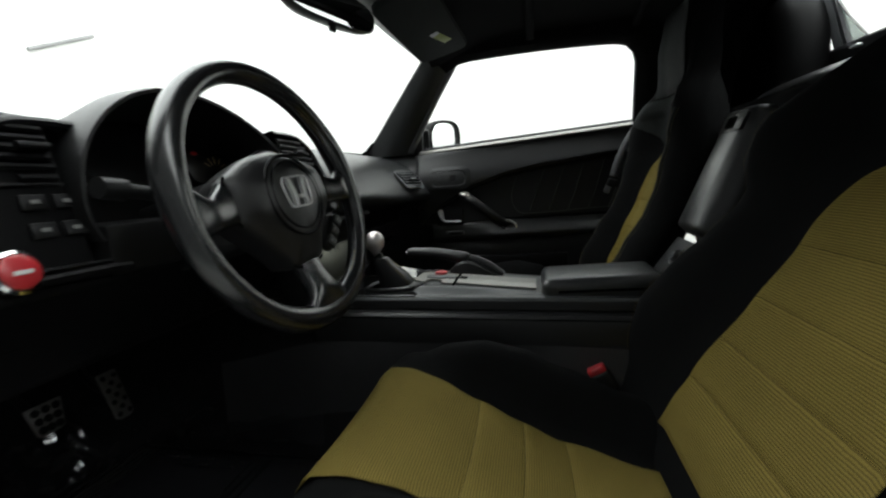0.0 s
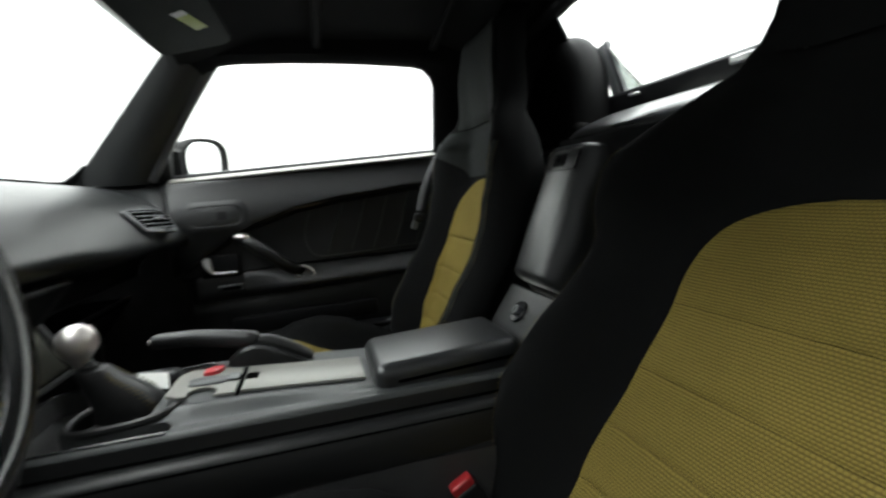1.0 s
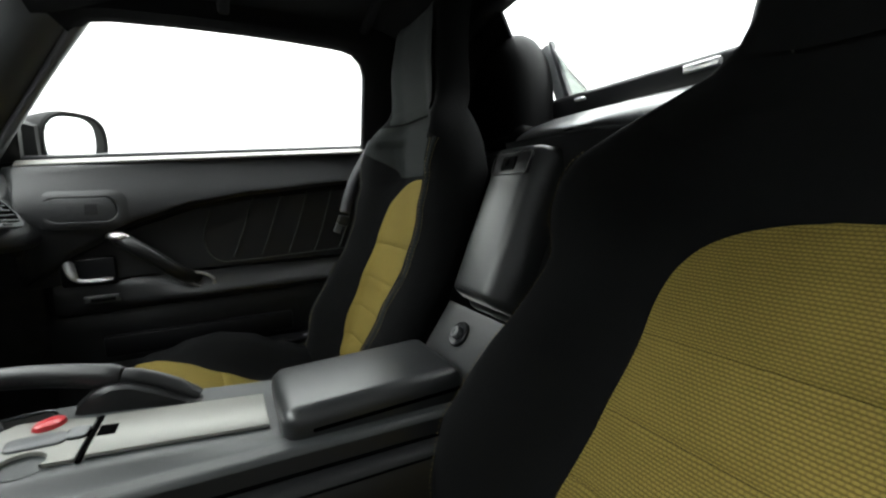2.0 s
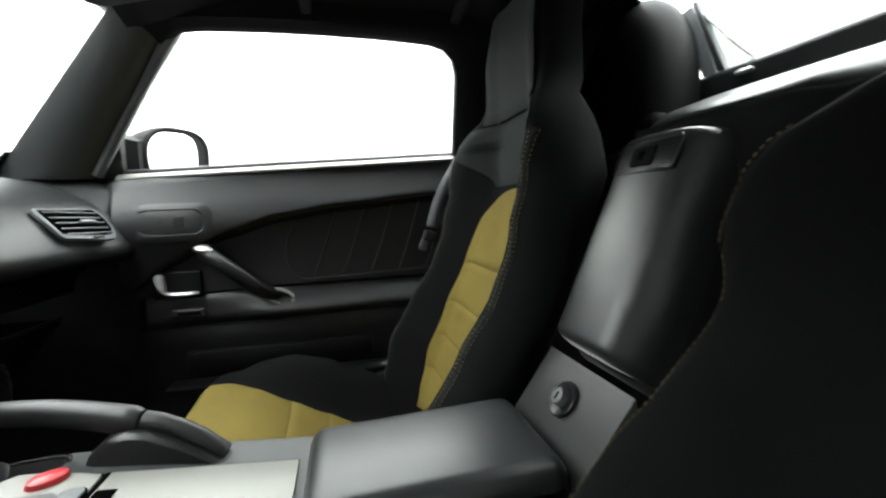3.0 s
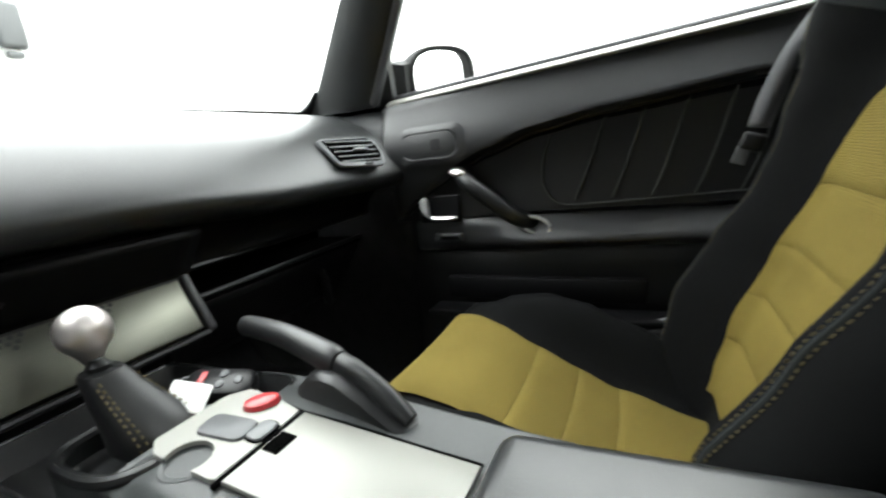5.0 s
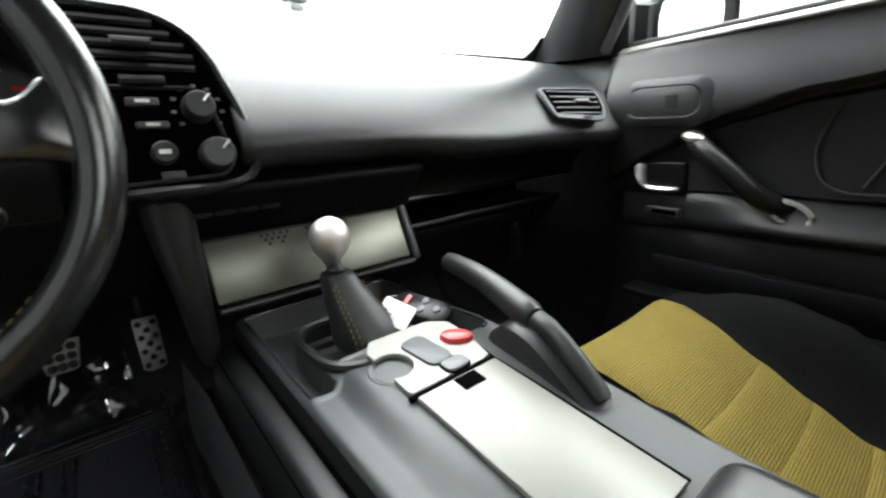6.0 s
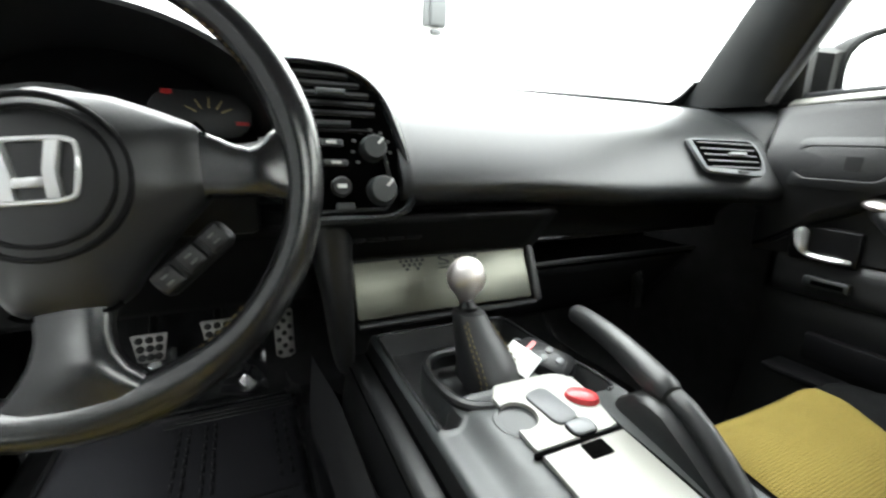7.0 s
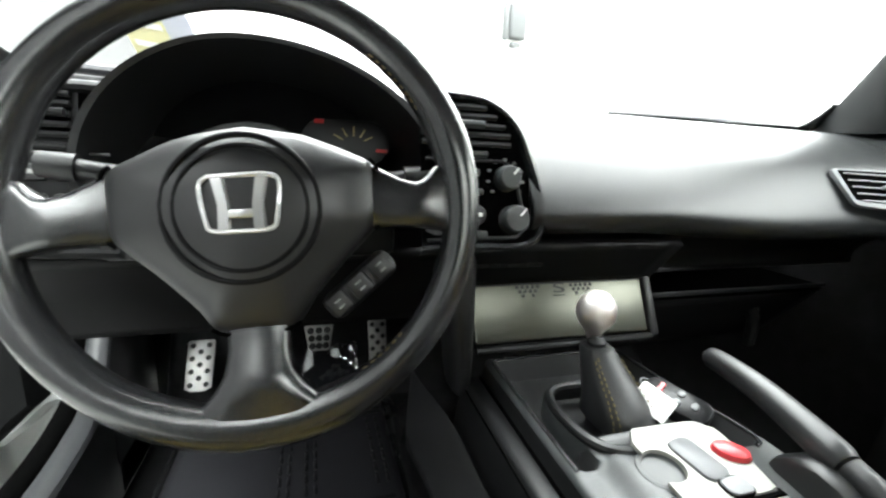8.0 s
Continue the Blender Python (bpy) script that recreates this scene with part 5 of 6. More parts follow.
for z, cx_, cy_, a, b in GAITER + ((0.496, -0.010, 0.369, 0.016, 0.017), (0.497, -0.010, 0.369, 0.008, 0.008)):
    rings.append([(cx_ + a * math.copysign(abs(math.cos(t)) ** 0.75, math.cos(t)), cy_ + b * math.copysign(abs(math.sin(t)) ** 0.75, math.sin(t)), z + 0.0004 * math.sin(7 * t)) for t in [2 * math.pi * k / 40 for k in range(40)]])
boot = part("gaiter", Geo().loft(rings), GRIPVINYL, gl, "black leather gaiter")
for sx, sy in ((-0.8, -0.6), (-0.66, -0.68), (0.8, -0.6)):
    pts = [(c[1] + c[3] * sx * 1.06, c[2] + c[4] * sy * 1.3, c[0] + 0.001) for c in GAITER]
    part("stitching", stitches(pts, 0.0010, 0.0045, 0.002), YELLOWTHREAD, boot, "mustard stitching")
part("shaft", Geo().tube([(-0.010, 0.368, 0.48), (-0.009, 0.378, 0.52)], 0.0055, 12), CHROME, gl)
part("collar", Geo().lathe([(0.010, 0), (0.010, 0.006), (0.007, 0.009), (0.0055, 0.012)], 18, Matrix.Translation((-0.010, 0.371, 0.495))), PLASTIC, gl)
prof = [(max(0.0008, 0.0218 * math.sin(math.pi * k / 18)), -0.0232 * math.cos(math.pi * k / 18)) for k in range(1, 18)]
part("knob", Geo().lathe([(0.0060, -0.033), (0.0085, -0.027), (0.0120, -0.0205)] + prof[3:], 32, Matrix.Translation((-0.0095, 0.379, 0.5325))), ALU, gl, "round polished aluminium knob")
part("gaiter_ring", Geo().tube([(-0.016 + 0.047 * math.copysign(abs(math.cos(t)) ** 0.7, math.cos(t)), 0.336 + 0.062 * math.copysign(abs(math.sin(t)) ** 0.7, math.sin(t)), 0.4345 - 0.06 * 0.06 * math.sin(t)) for t in [2 * math.pi * k / 40 for k in range(40)]], 0.0055, 8, closed=True), PLASTIC, gl, "black gaiter surround")
part("collar_wall", Geo().loft([[(-0.016 + r * 0.047 * math.copysign(abs(math.cos(t)) ** 0.7, math.cos(t)), 0.336 + r * 0.062 * math.copysign(abs(math.sin(t)) ** 0.7, math.sin(t)), z) for t in [2 * math.pi * k / 40 for k in range(40)]] for r, z in ((1.12, 0.408), (1.10, 0.428), (1.0, 0.437), (0.92, 0.430))], False), GREYPLASTIC, gl, "grey collar round the gaiter")

for ob in gl.children_recursive:
    ob.data.transform(GLS)

# ---- handbrake ----
hb = thing("handbrake", (0.10, 0.2, 0.43), "black handbrake lever with a padded grip", "handbrake")
gp = bend([(0.119, 0.340, 0.483), (0.117, 0.318, 0.4835), (0.110, 0.272, 0.4815), (0.101, 0.226, 0.4755), (0.092, 0.184, 0.468)], 24)
part("grip", Geo().tube(gp, [0.0084, 0.0104] + [0.0108 + 0.0030 * k / 20 for k in range(21)] + [0.0136, 0.011], 16, 1.1), GRIPVINYL, hb)
part("release_button", Geo().tube([(0.119, 0.339, 0.4835), (0.1198, 0.3445, 0.4838)], [0.0052, 0.0042], 12), ALU, hb, "silver release button")
lp = bend([(0.0925, 0.182, 0.4675), (0.088, 0.156, 0.461), (0.082, 0.128, 0.447), (0.078, 0.104, 0.430)], 14)
part("lever", Geo().tube(lp, [0.0105] * 4 + [0.0096] * 7 + [0.0090] * 3 + [0.008], 12, 1.1), GRIPVINYL, hb)
rings = []
for x, k in ((0.066, 0.86), (0.070, 0.97), (0.078, 1.0), (0.088, 1.0), (0.096, 0.92)):
    rings.append([(x + 0.10 * (p[0] - 0.16), 0.165 + (p[0] - 0.165) * k, 0.435 + (p[1] - 0.439) * k) for p in ((0.085, 0.425), (0.11, 0.436), (0.145, 0.455), (0.175, 0.468), (0.195, 0.470), (0.212, 0.464), (0.228, 0.450), (0.236, 0.430))])
part("base_cover", Geo().loft(rings), PLASTIC, hb, "black base cover")

# ---- key fob with a paper tag in the tray ----
kf = thing("key_fob", (0.06, 0.315, 0.43), "black remote key fob lying in the tray", "key fob")
km = Matrix.Translation((0.066, 0.326, 0.4335)) @ pose(0, 0, 0, 10, -16, 26) @ Matrix.Scale(0.99, 4)
part("shell", Geo().slab(rounded(-0.0185, -0.036, 0.0185, 0.034, 0.013, 6), 0.016, 0.005, km), GLOSSBLACK, kf)
part("panic_strip", Geo().box((-0.002, 0.018, 0.0165), (0.024, 0.006, 0.0016), 0.0006, 1, km), RED, kf, "red strip")
for x, y in ((-0.007, -0.002), (0.008, -0.002), (0.0, -0.019)):
    part("button", Geo().slab([(0.0056 * math.cos(a), 0.0042 * math.sin(a)) for a in [2 * math.pi * k / 16 for k in range(16)]], 0.0022, 0.0012, km @ Matrix.Translation((x, y, 0.0155))), MIDGREY, kf, "grey button")
kr = part("key_ring", Geo().tube([(0.0075 * math.cos(a), 0.0075 * math.sin(a), 0) for a in [2 * math.pi * k / 24 for k in range(24)]], 0.0011, 6, closed=True), MIDGREY, kf)
kr.data.transform(Matrix.Translation((0.050, 0.352, 0.449)) @ pose(0, 0, 0, 25, 10, 0))
tg = thing("key_tag", (0.035, 0.31, 0.44), "white paper key tag leaning on the fob", "key tag")
part("card", Geo().slab(rounded(-0.0140, -0.017, 0.0140, 0.020, 0.002, 3), 0.0008, 0.0002, Matrix.Translation((0.024, 0.312, 0.4535)) @ Vector((-0.42, -0.50, 0.75)).to_track_quat("Z", "Y").to_matrix().to_4x4() @ pose(0, 0, 0, 0, 0, 62)), WHITE, tg)

# ---- steering wheel ----
sw = thing("steering_wheel", (-0.363, 0.43, 0.62), "black leather three-spoke steering wheel with a chrome emblem", "steering wheel")
WM = Matrix.Translation((-0.359, 0.362, 0.645)) @ pose(0, 0, 0, 0, 0, -5.5) @ pose(0, 0, 0, -13.8, 0, 0) @ Matrix(((1, 0, 0, 0), (0, 0, -1, 0), (0, 1, 0, 0), (0, 0, 0, 1))) @ pose(0, 0, 0, 0, 0, 4.5)
# local: x right, y up the wheel, z towards the driver
RR, TT = 0.1722, 0.0158


def rim_fn(u, v):
    a, b = 2 * math.pi * u, 2 * math.pi * v
    grip = 1.0 + 0.14 * (math.exp(-(((math.sin(a) - 0.25) / 0.28) ** 2)) if abs(math.cos(a)) > 0.4 else 0)
    low = 0.22 * smooth(0.75, 1.0, -math.sin(a))
    r = RR + TT * (1 + low) * grip * math.cos(b) * 0.95
    return (r * math.cos(a), r * math.sin(a), TT * grip * 1.05 * math.sin(b))


part("rim", Geo().grid(120, 28, rim_fn, True, True, WM), LEATHER, sw, "black leather rim")
for a0, a1 in ((28, 52), (300, 318)):
    pts = [WM @ Vector(((RR - TT * 0.95) * math.cos(radians(a)), (RR - TT * 0.95) * math.sin(radians(a)), 0.006)) for a in [a0 + (a1 - a0) * k / 16 for k in range(17)]]
    part("stitching", stitches(pts, 0.0009, 0.004, 0.0026), YELLOWTHREAD, sw, "mustard stitching")


def spoke(points):
    """A spoke lofted along (x, y, half width, half depth, z)."""
    rings = []
    for i, (x, y, w, h, z) in enumerate(points):
        a, b = points[max(0, i - 1)], points[min(len(points) - 1, i + 1)]
        dx, dy = b[0] - a[0], b[1] - a[1]
        n = math.hypot(dx, dy)
        px, py = -dy / n, dx / n
        rings.append([(x + px * w * math.copysign(abs(math.cos(t)) ** 0.6, math.cos(t)), y + py * w * math.copysign(abs(math.cos(t)) ** 0.6, math.cos(t)), z + h * math.copysign(abs(math.sin(t)) ** 0.7, math.sin(t))) for t in [2 * math.pi * k / 20 for k in range(20)]])
    return Geo().loft(rings, True, WM)


for s in (1, -1):
    part("spoke", spoke([(s * 0.060, 0.006, 0.034, 0.012, -0.013), (s * 0.095, 0.005, 0.0275, 0.013, -0.011), (s * 0.116, -0.002, 0.0215, 0.013, -0.0065), (s * 0.131, -0.005, 0.0195, 0.0135, -0.003), (s * 0.141, -0.005, 0.0215, 0.014, -0.002), (s * 0.148, -0.004, 0.0245, 0.0125, -0.001), (s * 0.154, -0.003, 0.029, 0.0105, 0.0), (s * 0.160, -0.002, 0.032, 0.0095, 0.0), (s * 0.168, -0.002, 0.033, 0.006, 0.0)]), LEATHER, sw)
part("spoke", spoke([(0.0, -0.055, 0.030, 0.012, -0.016), (0.0, -0.085, 0.026, 0.013, -0.014), (0.0, -0.112, 0.0235, 0.014, -0.008), (0.0, -0.128, 0.026, 0.0145, -0.002), (0.0, -0.140, 0.033, 0.0145, 0.001), (0.0, -0.150, 0.043, 0.0145, 0.0), (0.0, -0.160, 0.057, 0.014, 0.0), (0.0, -0.172, 0.078, 0.011, 0.0)]), LEATHER, sw)
# airbag cover: rounded triangle
half = [(-0.045, 0.0585), (-0.082, 0.043), (-0.100, 0.031), (-0.1035, 0.008), (-0.102, -0.015), (-0.090, -0.030), (-0.070, -0.049), (-0.045, -0.076), (-0.029, -0.096)]
cov = bend([(0.0, 0.066, 0)] + [(x, y, 0) for x, y in half] + [(0.0, -0.0985, 0)] + [(-x, y, 0) for x, y in half[::-1]], 80)
rings = []
for k, z in ((0.96, -0.045), (1.0, -0.022), (1.0, -0.008), (0.985, -0.004), (0.955, 0.001), (0.88, 0.0065), (0.78, 0.0115), (0.66, 0.0158), (0.52, 0.0187), (0.40, 0.0200), (0.1, 0.0205)):
    rings.append([(p.x * k, p.y * k, z) for p in cov])
hubp = part("airbag_cover", Geo().loft(rings, True, WM), WHEELPLASTIC, sw, "black airbag cover")
# the cover's ring grooves, their shade drawn as thin black rings
for r, t in ((0.0555, 0.0026), (0.0470, 0.0020)):
    part("ring", Geo().tube([WM @ Vector((r * math.cos(a), r * math.sin(a) - 0.002, 0.0166 if r > 0.05 else 0.0183)) for a in [2 * math.pi * k / 48 for k in range(48)]], t, 8, closed=True), FACEBLACK, hubp, "black ring for the shade of a moulded groove")
for keep in (lambda p: p.x > 0.094, lambda p: p.x < -0.094, lambda p: p.y < -0.090):
    run = [WM @ Vector((p.x * 1.006, p.y * 1.002, -0.002)) for p in cov[:-1] if keep(p)]
    part("cover_gap", Geo().tube(run, 0.0017, 8), VOID, hubp, "dark gap round the cover")
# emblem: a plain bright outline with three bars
part("emblem", Geo().tube([WM @ Vector((p.x, p.y + 0.001, 0.0215)) for p in bend([(-0.022, 0.0205, 0), (0.0, 0.021, 0), (0.022, 0.0205, 0), (0.0278, 0.013, 0), (0.0248, -0.012, 0), (0.0200, -0.0195, 0), (0.0, -0.0205, 0), (-0.0200, -0.0195, 0), (-0.0248, -0.012, 0), (-0.0278, 0.013, 0), (-0.022, 0.0205, 0)], 44)[:-1]], 0.0018, 8, closed=True), EMBLEM, hubp, "bright emblem outline")
for s in (1, -1):
    part("emblem", Geo().loft([[(s * 0.0205, 0.0205, 0.019), (s * 0.0105, 0.0205, 0.019), (s * 0.0120, 0.020, 0.0245), (s * 0.0190, 0.020, 0.0245)], [(s * 0.0165, 0.000, 0.019), (s * 0.0070, 0.000, 0.019), (s * 0.0085, 0.000, 0.0255), (s * 0.0150, 0.000, 0.0255)], [(s * 0.0175, -0.0185, 0.019), (s * 0.0075, -0.0185, 0.019), (s * 0.0088, -0.018, 0.0245), (s * 0.0160, -0.018, 0.0245)]], True, WM), EMBLEM, hubp, "bright emblem bar")
part("emblem", Geo().box((0, -0.0065, 0.0215), (0.022, 0.0068, 0.006), 0.0015, 2, WM), EMBLEM, hubp, "bright emblem bar")
part("rear_shroud", Geo().lathe([(0.06, -0.06), (0.065, -0.03), (0.07, -0.008), (0.05, 0.0)], 28, WM), PLASTIC, sw)
# radio buttons below the right spoke
bp = WM @ pose(0.082, -0.068, -0.008, 0, 0, 38)
pod = part("button_pod", Geo().box((0, 0, 0), (0.068, 0.024, 0.018), 0.0085, 5, bp), PLASTIC, sw)
for k in range(3):
    b1 = part("button", Geo().box((-0.022 + 0.022 * k, 0, 0.010), (0.0185, 0.019, 0.006), 0.003, 3, bp), GRIPVINYL, pod)
    for y in (-0.003, 0.003):
        part("mark", Geo().box((-0.022 + 0.022 * k, y, 0.0132), (0.006, 0.0016, 0.0008), 0.0003, 1, bp), PRINTDIM, b1)
for s in (-1, 1):
    for i in range(3):
        for j in range(2):
            part("horn_dot", Geo().box((s * (0.088 - 0.006 * j), 0.014 - 0.008 * i, 0.0065 + 0.0026 * j), (0.003, 0.004, 0.0012), 0.0005, 1, WM), GREYPLASTIC, hubp)

col = thing("steering_column", (-0.363, 0.50, 0.56), "black steering column shroud with two stalks", "steering column")
part("shroud", Geo().box((0, 0, 0), (0.12, 0.19, 0.10), 0.025, 4, pose(-0.363, 0.485, 0.610, -14, 0, 0)), PLASTIC, col)
for s in (-1, 1):
    st = part("stalk", Geo().tube(bend([(-0.363 + s * 0.05, 0.466, 0.650), (-0.363 + s * 0.10, 0.464, 0.658), (-0.363 + s * 0.150, 0.463, 0.665)], 10), [0.007] * 5 + [0.0085] * 6, 12), PLASTIC, col)
    part("tip", Geo().tube([(-0.363 + s * 0.148, 0.463, 0.665), (-0.363 + s * 0.176, 0.462, 0.668)], [0.0125, 0.0115], 14), PLASTIC, st, "black twist end")

# ---- pedals, footrest, mat ----
pedals = (("brake_pedal", -0.304, 0.253, 0.066, 0.060, 12), ("accelerator_pedal", -0.167, 0.230, 0.044, 0.112, 20), ("clutch_pedal", -0.431, 0.240, 0.066, 0.060, 12), ("footrest", -0.556, 0.207, 0.056, 0.112, 40))
for nm, x, z, w, h, tl in pedals:
    pd = thing(nm, (x, 1.02, 0.09), "drilled aluminium " + nm.replace("_", " ") + " with black rubber studs", nm.replace("_", " "))
    low, sr = (0.72, 0.0078) if h < 0.08 else (0.94, 0.0058)
    pmx = Matrix.Translation((x, 0.971, z)) @ pose(0, 0, 0, 90 - tl, 0, 0)
    pad = part("pad", Geo().slab([(-w / 2 * low, -h * 0.44), (-w * 0.22, -h / 2), (w * 0.22, -h / 2), (w / 2 * low, -h * 0.44), (w / 2, h * 0.46), (w * 0.44, h / 2), (-w * 0.44, h / 2), (-w / 2, h * 0.46)], 0.006, 0.002, pmx), PEDALMETAL, pd)
    nx, ny = (3, 3) if h < 0.08 else (3, 7)
    for i in range(nx):
        for j in range(ny):
            if (i + j) % 2 == 0 or h < 0.08:
                part("stud", Geo().lathe([(sr, 0), (sr, 0.0025), (sr * 0.75, 0.0035), (0.0005, 0.0036)], 10, pmx @ Matrix.Translation((((i + 0.5) * w * 0.88 / nx - w * 0.44) * (low + (1 - low) * (j + 0.5) / ny), (j + 0.5) * h * 0.9 / ny - h * 0.45, 0.005))), PLASTIC, pad)
    part("stem", Geo().tube(bend([(x, 0.986, z), (x, 1.05, z + 0.05), (x, 1.09, z + 0.17)], 8) if nm != "footrest" else [(x, 0.981, z), (x, 1.10, z - 0.06)], 0.009, 8), PLASTIC, pd)
# crumpled clear film left on the carpet
FILM = glass("clear_film", (0.97, 0.97, 0.98), 0.16)
random.seed(4)
for cx_, cy_, w_, d_ in ((-0.34, 0.985, 0.26, 0.12), (-0.155, 0.70, 0.045, 0.46)):
    flm = thing("plastic_film", (cx_, cy_, 0.10), "crumpled clear plastic film lying on the carpet", "plastic film", "floor films")

    def film_fn(u, v):
        x, y = cx_ + w_ * (u - 0.5), cy_ + d_ * (v - 0.5)
        base = max(floor_fn((x + 0.64) / 1.29, (y + 0.46) / 1.72)[2], 0.112 if y < 0.93 else 0)
        q = 0.7 - 2.2 * abs(noise.noise(Vector((x * 11, y * 11, 3.1)))) + 0.3 * noise.noise(Vector((x * 34, y * 34, 7.7)))
        return (x, y, base + 0.020 + 0.024 * q)

    sheet = part("sheet", Geo().grid(40, 40, film_fn), FILM, flm, sharp=14)
    sheet.visible_shadow = False

mat_ = thing("floor_mat", (-0.36, 0.6, 0.08), "black rubber floor mat with raised ribs and stitched edge", "floor mat")


def mat_z(y):
    return 0.101 + 0.30 * smooth(0.95, 1.26, y) * 0.8


part("sheet", Geo().grid(20, 40, lambda u, v: (-0.575 + 0.415 * u, 0.20 + 0.72 * v, mat_z(0.20 + 0.72 * v))), RUBBER, mat_, thick=0.008)
ed = [(-0.575, 0.2), (-0.16, 0.2), (-0.16, 0.92), (-0.575, 0.92), (-0.575, 0.2)]
part("binding", Geo().tube([(x, y, mat_z(y) + 0.002) for x, y in ed], 0.006, 8), LEATHER, mat_, "shiny bound edge")
for x in (-0.378, -0.362, -0.332, -0.316, -0.207, -0.188):
    for k in range(7):
        part("rib", Geo().box((x, 0.665 + 0.030 * k, mat_z(0.7) + 0.004), (0.006, 0.023, 0.004), 0.0015, 1), PLASTIC, mat_)
for y, x0, x1 in ((0.872, -0.41, -0.17), (0.886, -0.39, -0.17), (0.900, -0.37, -0.18), (0.622, -0.36, -0.18), (0.604, -0.39, -0.20), (0.584, -0.36, -0.18), (0.45, -0.50, -0.24), (0.43, -0.50, -0.24)):
    part("rib", Geo().box(((x0 + x1) / 2, y, mat_z(y) + 0.004), (x1 - x0, 0.006, 0.004), 0.0015, 1), PLASTIC, mat_)

# ---- overhead: sun visor, rear-view mirror ----
vs = thing("sun_visor", (0.25, 0.30, 1.05), "black sun visor folded up against the header", "sun visor")
vv = Matrix.Translation((0.245, 0.285, 1.052)) @ pose(0, 0, 0, -12, 4, -4)
part("board", Geo().slab(rounded(-0.185, -0.075, 0.185, 0.075, 0.03, 6), 0.016, 0.006, vv @ pose(0, 0, 0, 180, 0, 0)), GREYCLOTH, vs)
part("label", Geo().slab(rounded(-0.012, -0.030, 0.012, 0.030, 0.001, 1), 0.0006, 0.0001, vv @ Matrix.Translation((0.066, -0.026, -0.0168)) @ pose(0, 0, 0, 180, 0, 73)), surface("label_green", (0.32, 0.36, 0.10), 0.5, bump=0), vs, "pale green warning label")
part("label_head", Geo().slab(rounded(-0.012, -0.008, 0.012, 0.008, 0.001, 1), 0.0007, 0.0001, vv @ Matrix.Translation((0.030, -0.015, -0.0168)) @ pose(0, 0, 0, 180, 0, 73)), PRINT, vs)
part("pivot", Geo().tube([(0.425, 0.335, 1.05), (0.455, 0.33, 1.062)], 0.007, 8), PLASTIC, vs)

rv = thing("rear_view_mirror", (-0.06, 0.40, 1.06), "black rear-view mirror hanging from the header", "rear-view mirror")
mm = Matrix.Translation((-0.050, 0.405, 1.010)) @ pose(0, 0, 0, 0, 3, -24)
ring = [(0.118 * math.copysign(abs(math.cos(t)) ** 0.6, math.cos(t)), 0.034 * math.copysign(abs(math.sin(t)) ** 0.7, math.sin(t))) for t in [2 * math.pi * k / 36 for k in range(36)]]
part("housing", Geo().loft([[(x * k, y_, z * k) for x, z in ring] for y_, k in ((0.035, 0.45), (0.028, 0.8), (0.012, 0.97), (-0.004, 1.0), (-0.008, 0.97))], True, mm), PLASTIC, rv)
part("glass", Geo().slab([(x * 0.94, z * 0.92) for x, z in ring], 0.003, 0.001, mm @ Matrix.Translation((0, -0.0075, 0)) @ pose(0, 0, 0, 90, 0, 0)), MIRROR, rv, "mirror glass")
part("tab", Geo().box((0.0, -0.002, -0.040), (0.016, 0.008, 0.018), 0.003, 2, mm), PLASTIC, rv)
part("stem", Geo().tube([mm @ Vector((0.0, 0.02, 0.0)), (-0.035, 0.405, 1.035), (-0.02, 0.375, 1.062)], 0.009, 10), PLASTIC, rv)

# ---- seats ----
SPINE = [(0.20, -0.150), (0.30, -0.182), (0.35, -0.203), (0.47, -0.250), (0.57, -0.290), (0.65, -0.322), (0.71, -0.350), (0.78, -0.350), (0.85, -0.350), (0.95, -0.348), (1.04, -0.358), (1.085, -0.385)]
RIDGE = [(0.20, 0.06), (0.30, 0.085), (0.39, 0.098), (0.48, 0.080), (0.535, 0.064), (0.60, 0.060), (0.66, 0.072), (0.725, 0.084), (0.78, 0.074), (0.82, 0.056), (0.845, 0.036), (0.862, 0.018), (0.90, 0.012), (1.09, 0.008)]
HALF = [(0.20, 0.235), (0.35, 0.262), (0.45, 0.272), (0.58, 0.270), (0.70, 0.262), (0.76, 0.246), (0.80, 0.220), (0.825, 0.194), (0.845, 0.172), (0.860, 0.155), (0.875, 0.147), (0.90, 0.142), (0.95, 0.138), (1.03, 0.132), (1.07, 0.118), (1.085, 0.095)]
# the driver's back: broad to its outer edge, where a seam runs along the bolster
HALF_DRIVER = [(0.20, 0.240), (0.35, 0.268), (0.45, 0.276), (0.62, 0.278), (0.68, 0.281), (0.72, 0.273), (0.745, 0.257), (0.77, 0.228), (0.80, 0.187), (0.83, 0.145), (0.85, 0.131), (0.88, 0.124), (0.95, 0.118), (1.03, 0.112), (1.07, 0.098), (1.085, 0.075)]
RIDGE_DRIVER = [(0.20, 0.04), (0.307, 0.058), (0.362, 0.086), (0.428, 0.106), (0.503, 0.089), (0.552, 0.071), (0.592, 0.056), (0.614, 0.052), (0.642, 0.064), (0.673, 0.086), (0.711, 0.100), (0.736, 0.096), (0.762, 0.078), (0.798, 0.054), (0.84, 0.026), (0.90, 0.012), (1.09, 0.008)]
CREST = [(0.20, 0.175), (0.45, 0.199), (0.60, 0.195), (0.70, 0.192), (0.78, 0.203), (0.83, 0.180), (0.855, 0.152), (0.875, 0.124), (0.90, 0.118), (1.09, 0.105)]


def back_half(z, driver):
    """Half the width of the seat back at a height."""
    return lerp(HALF_DRIVER if driver else HALF, z)


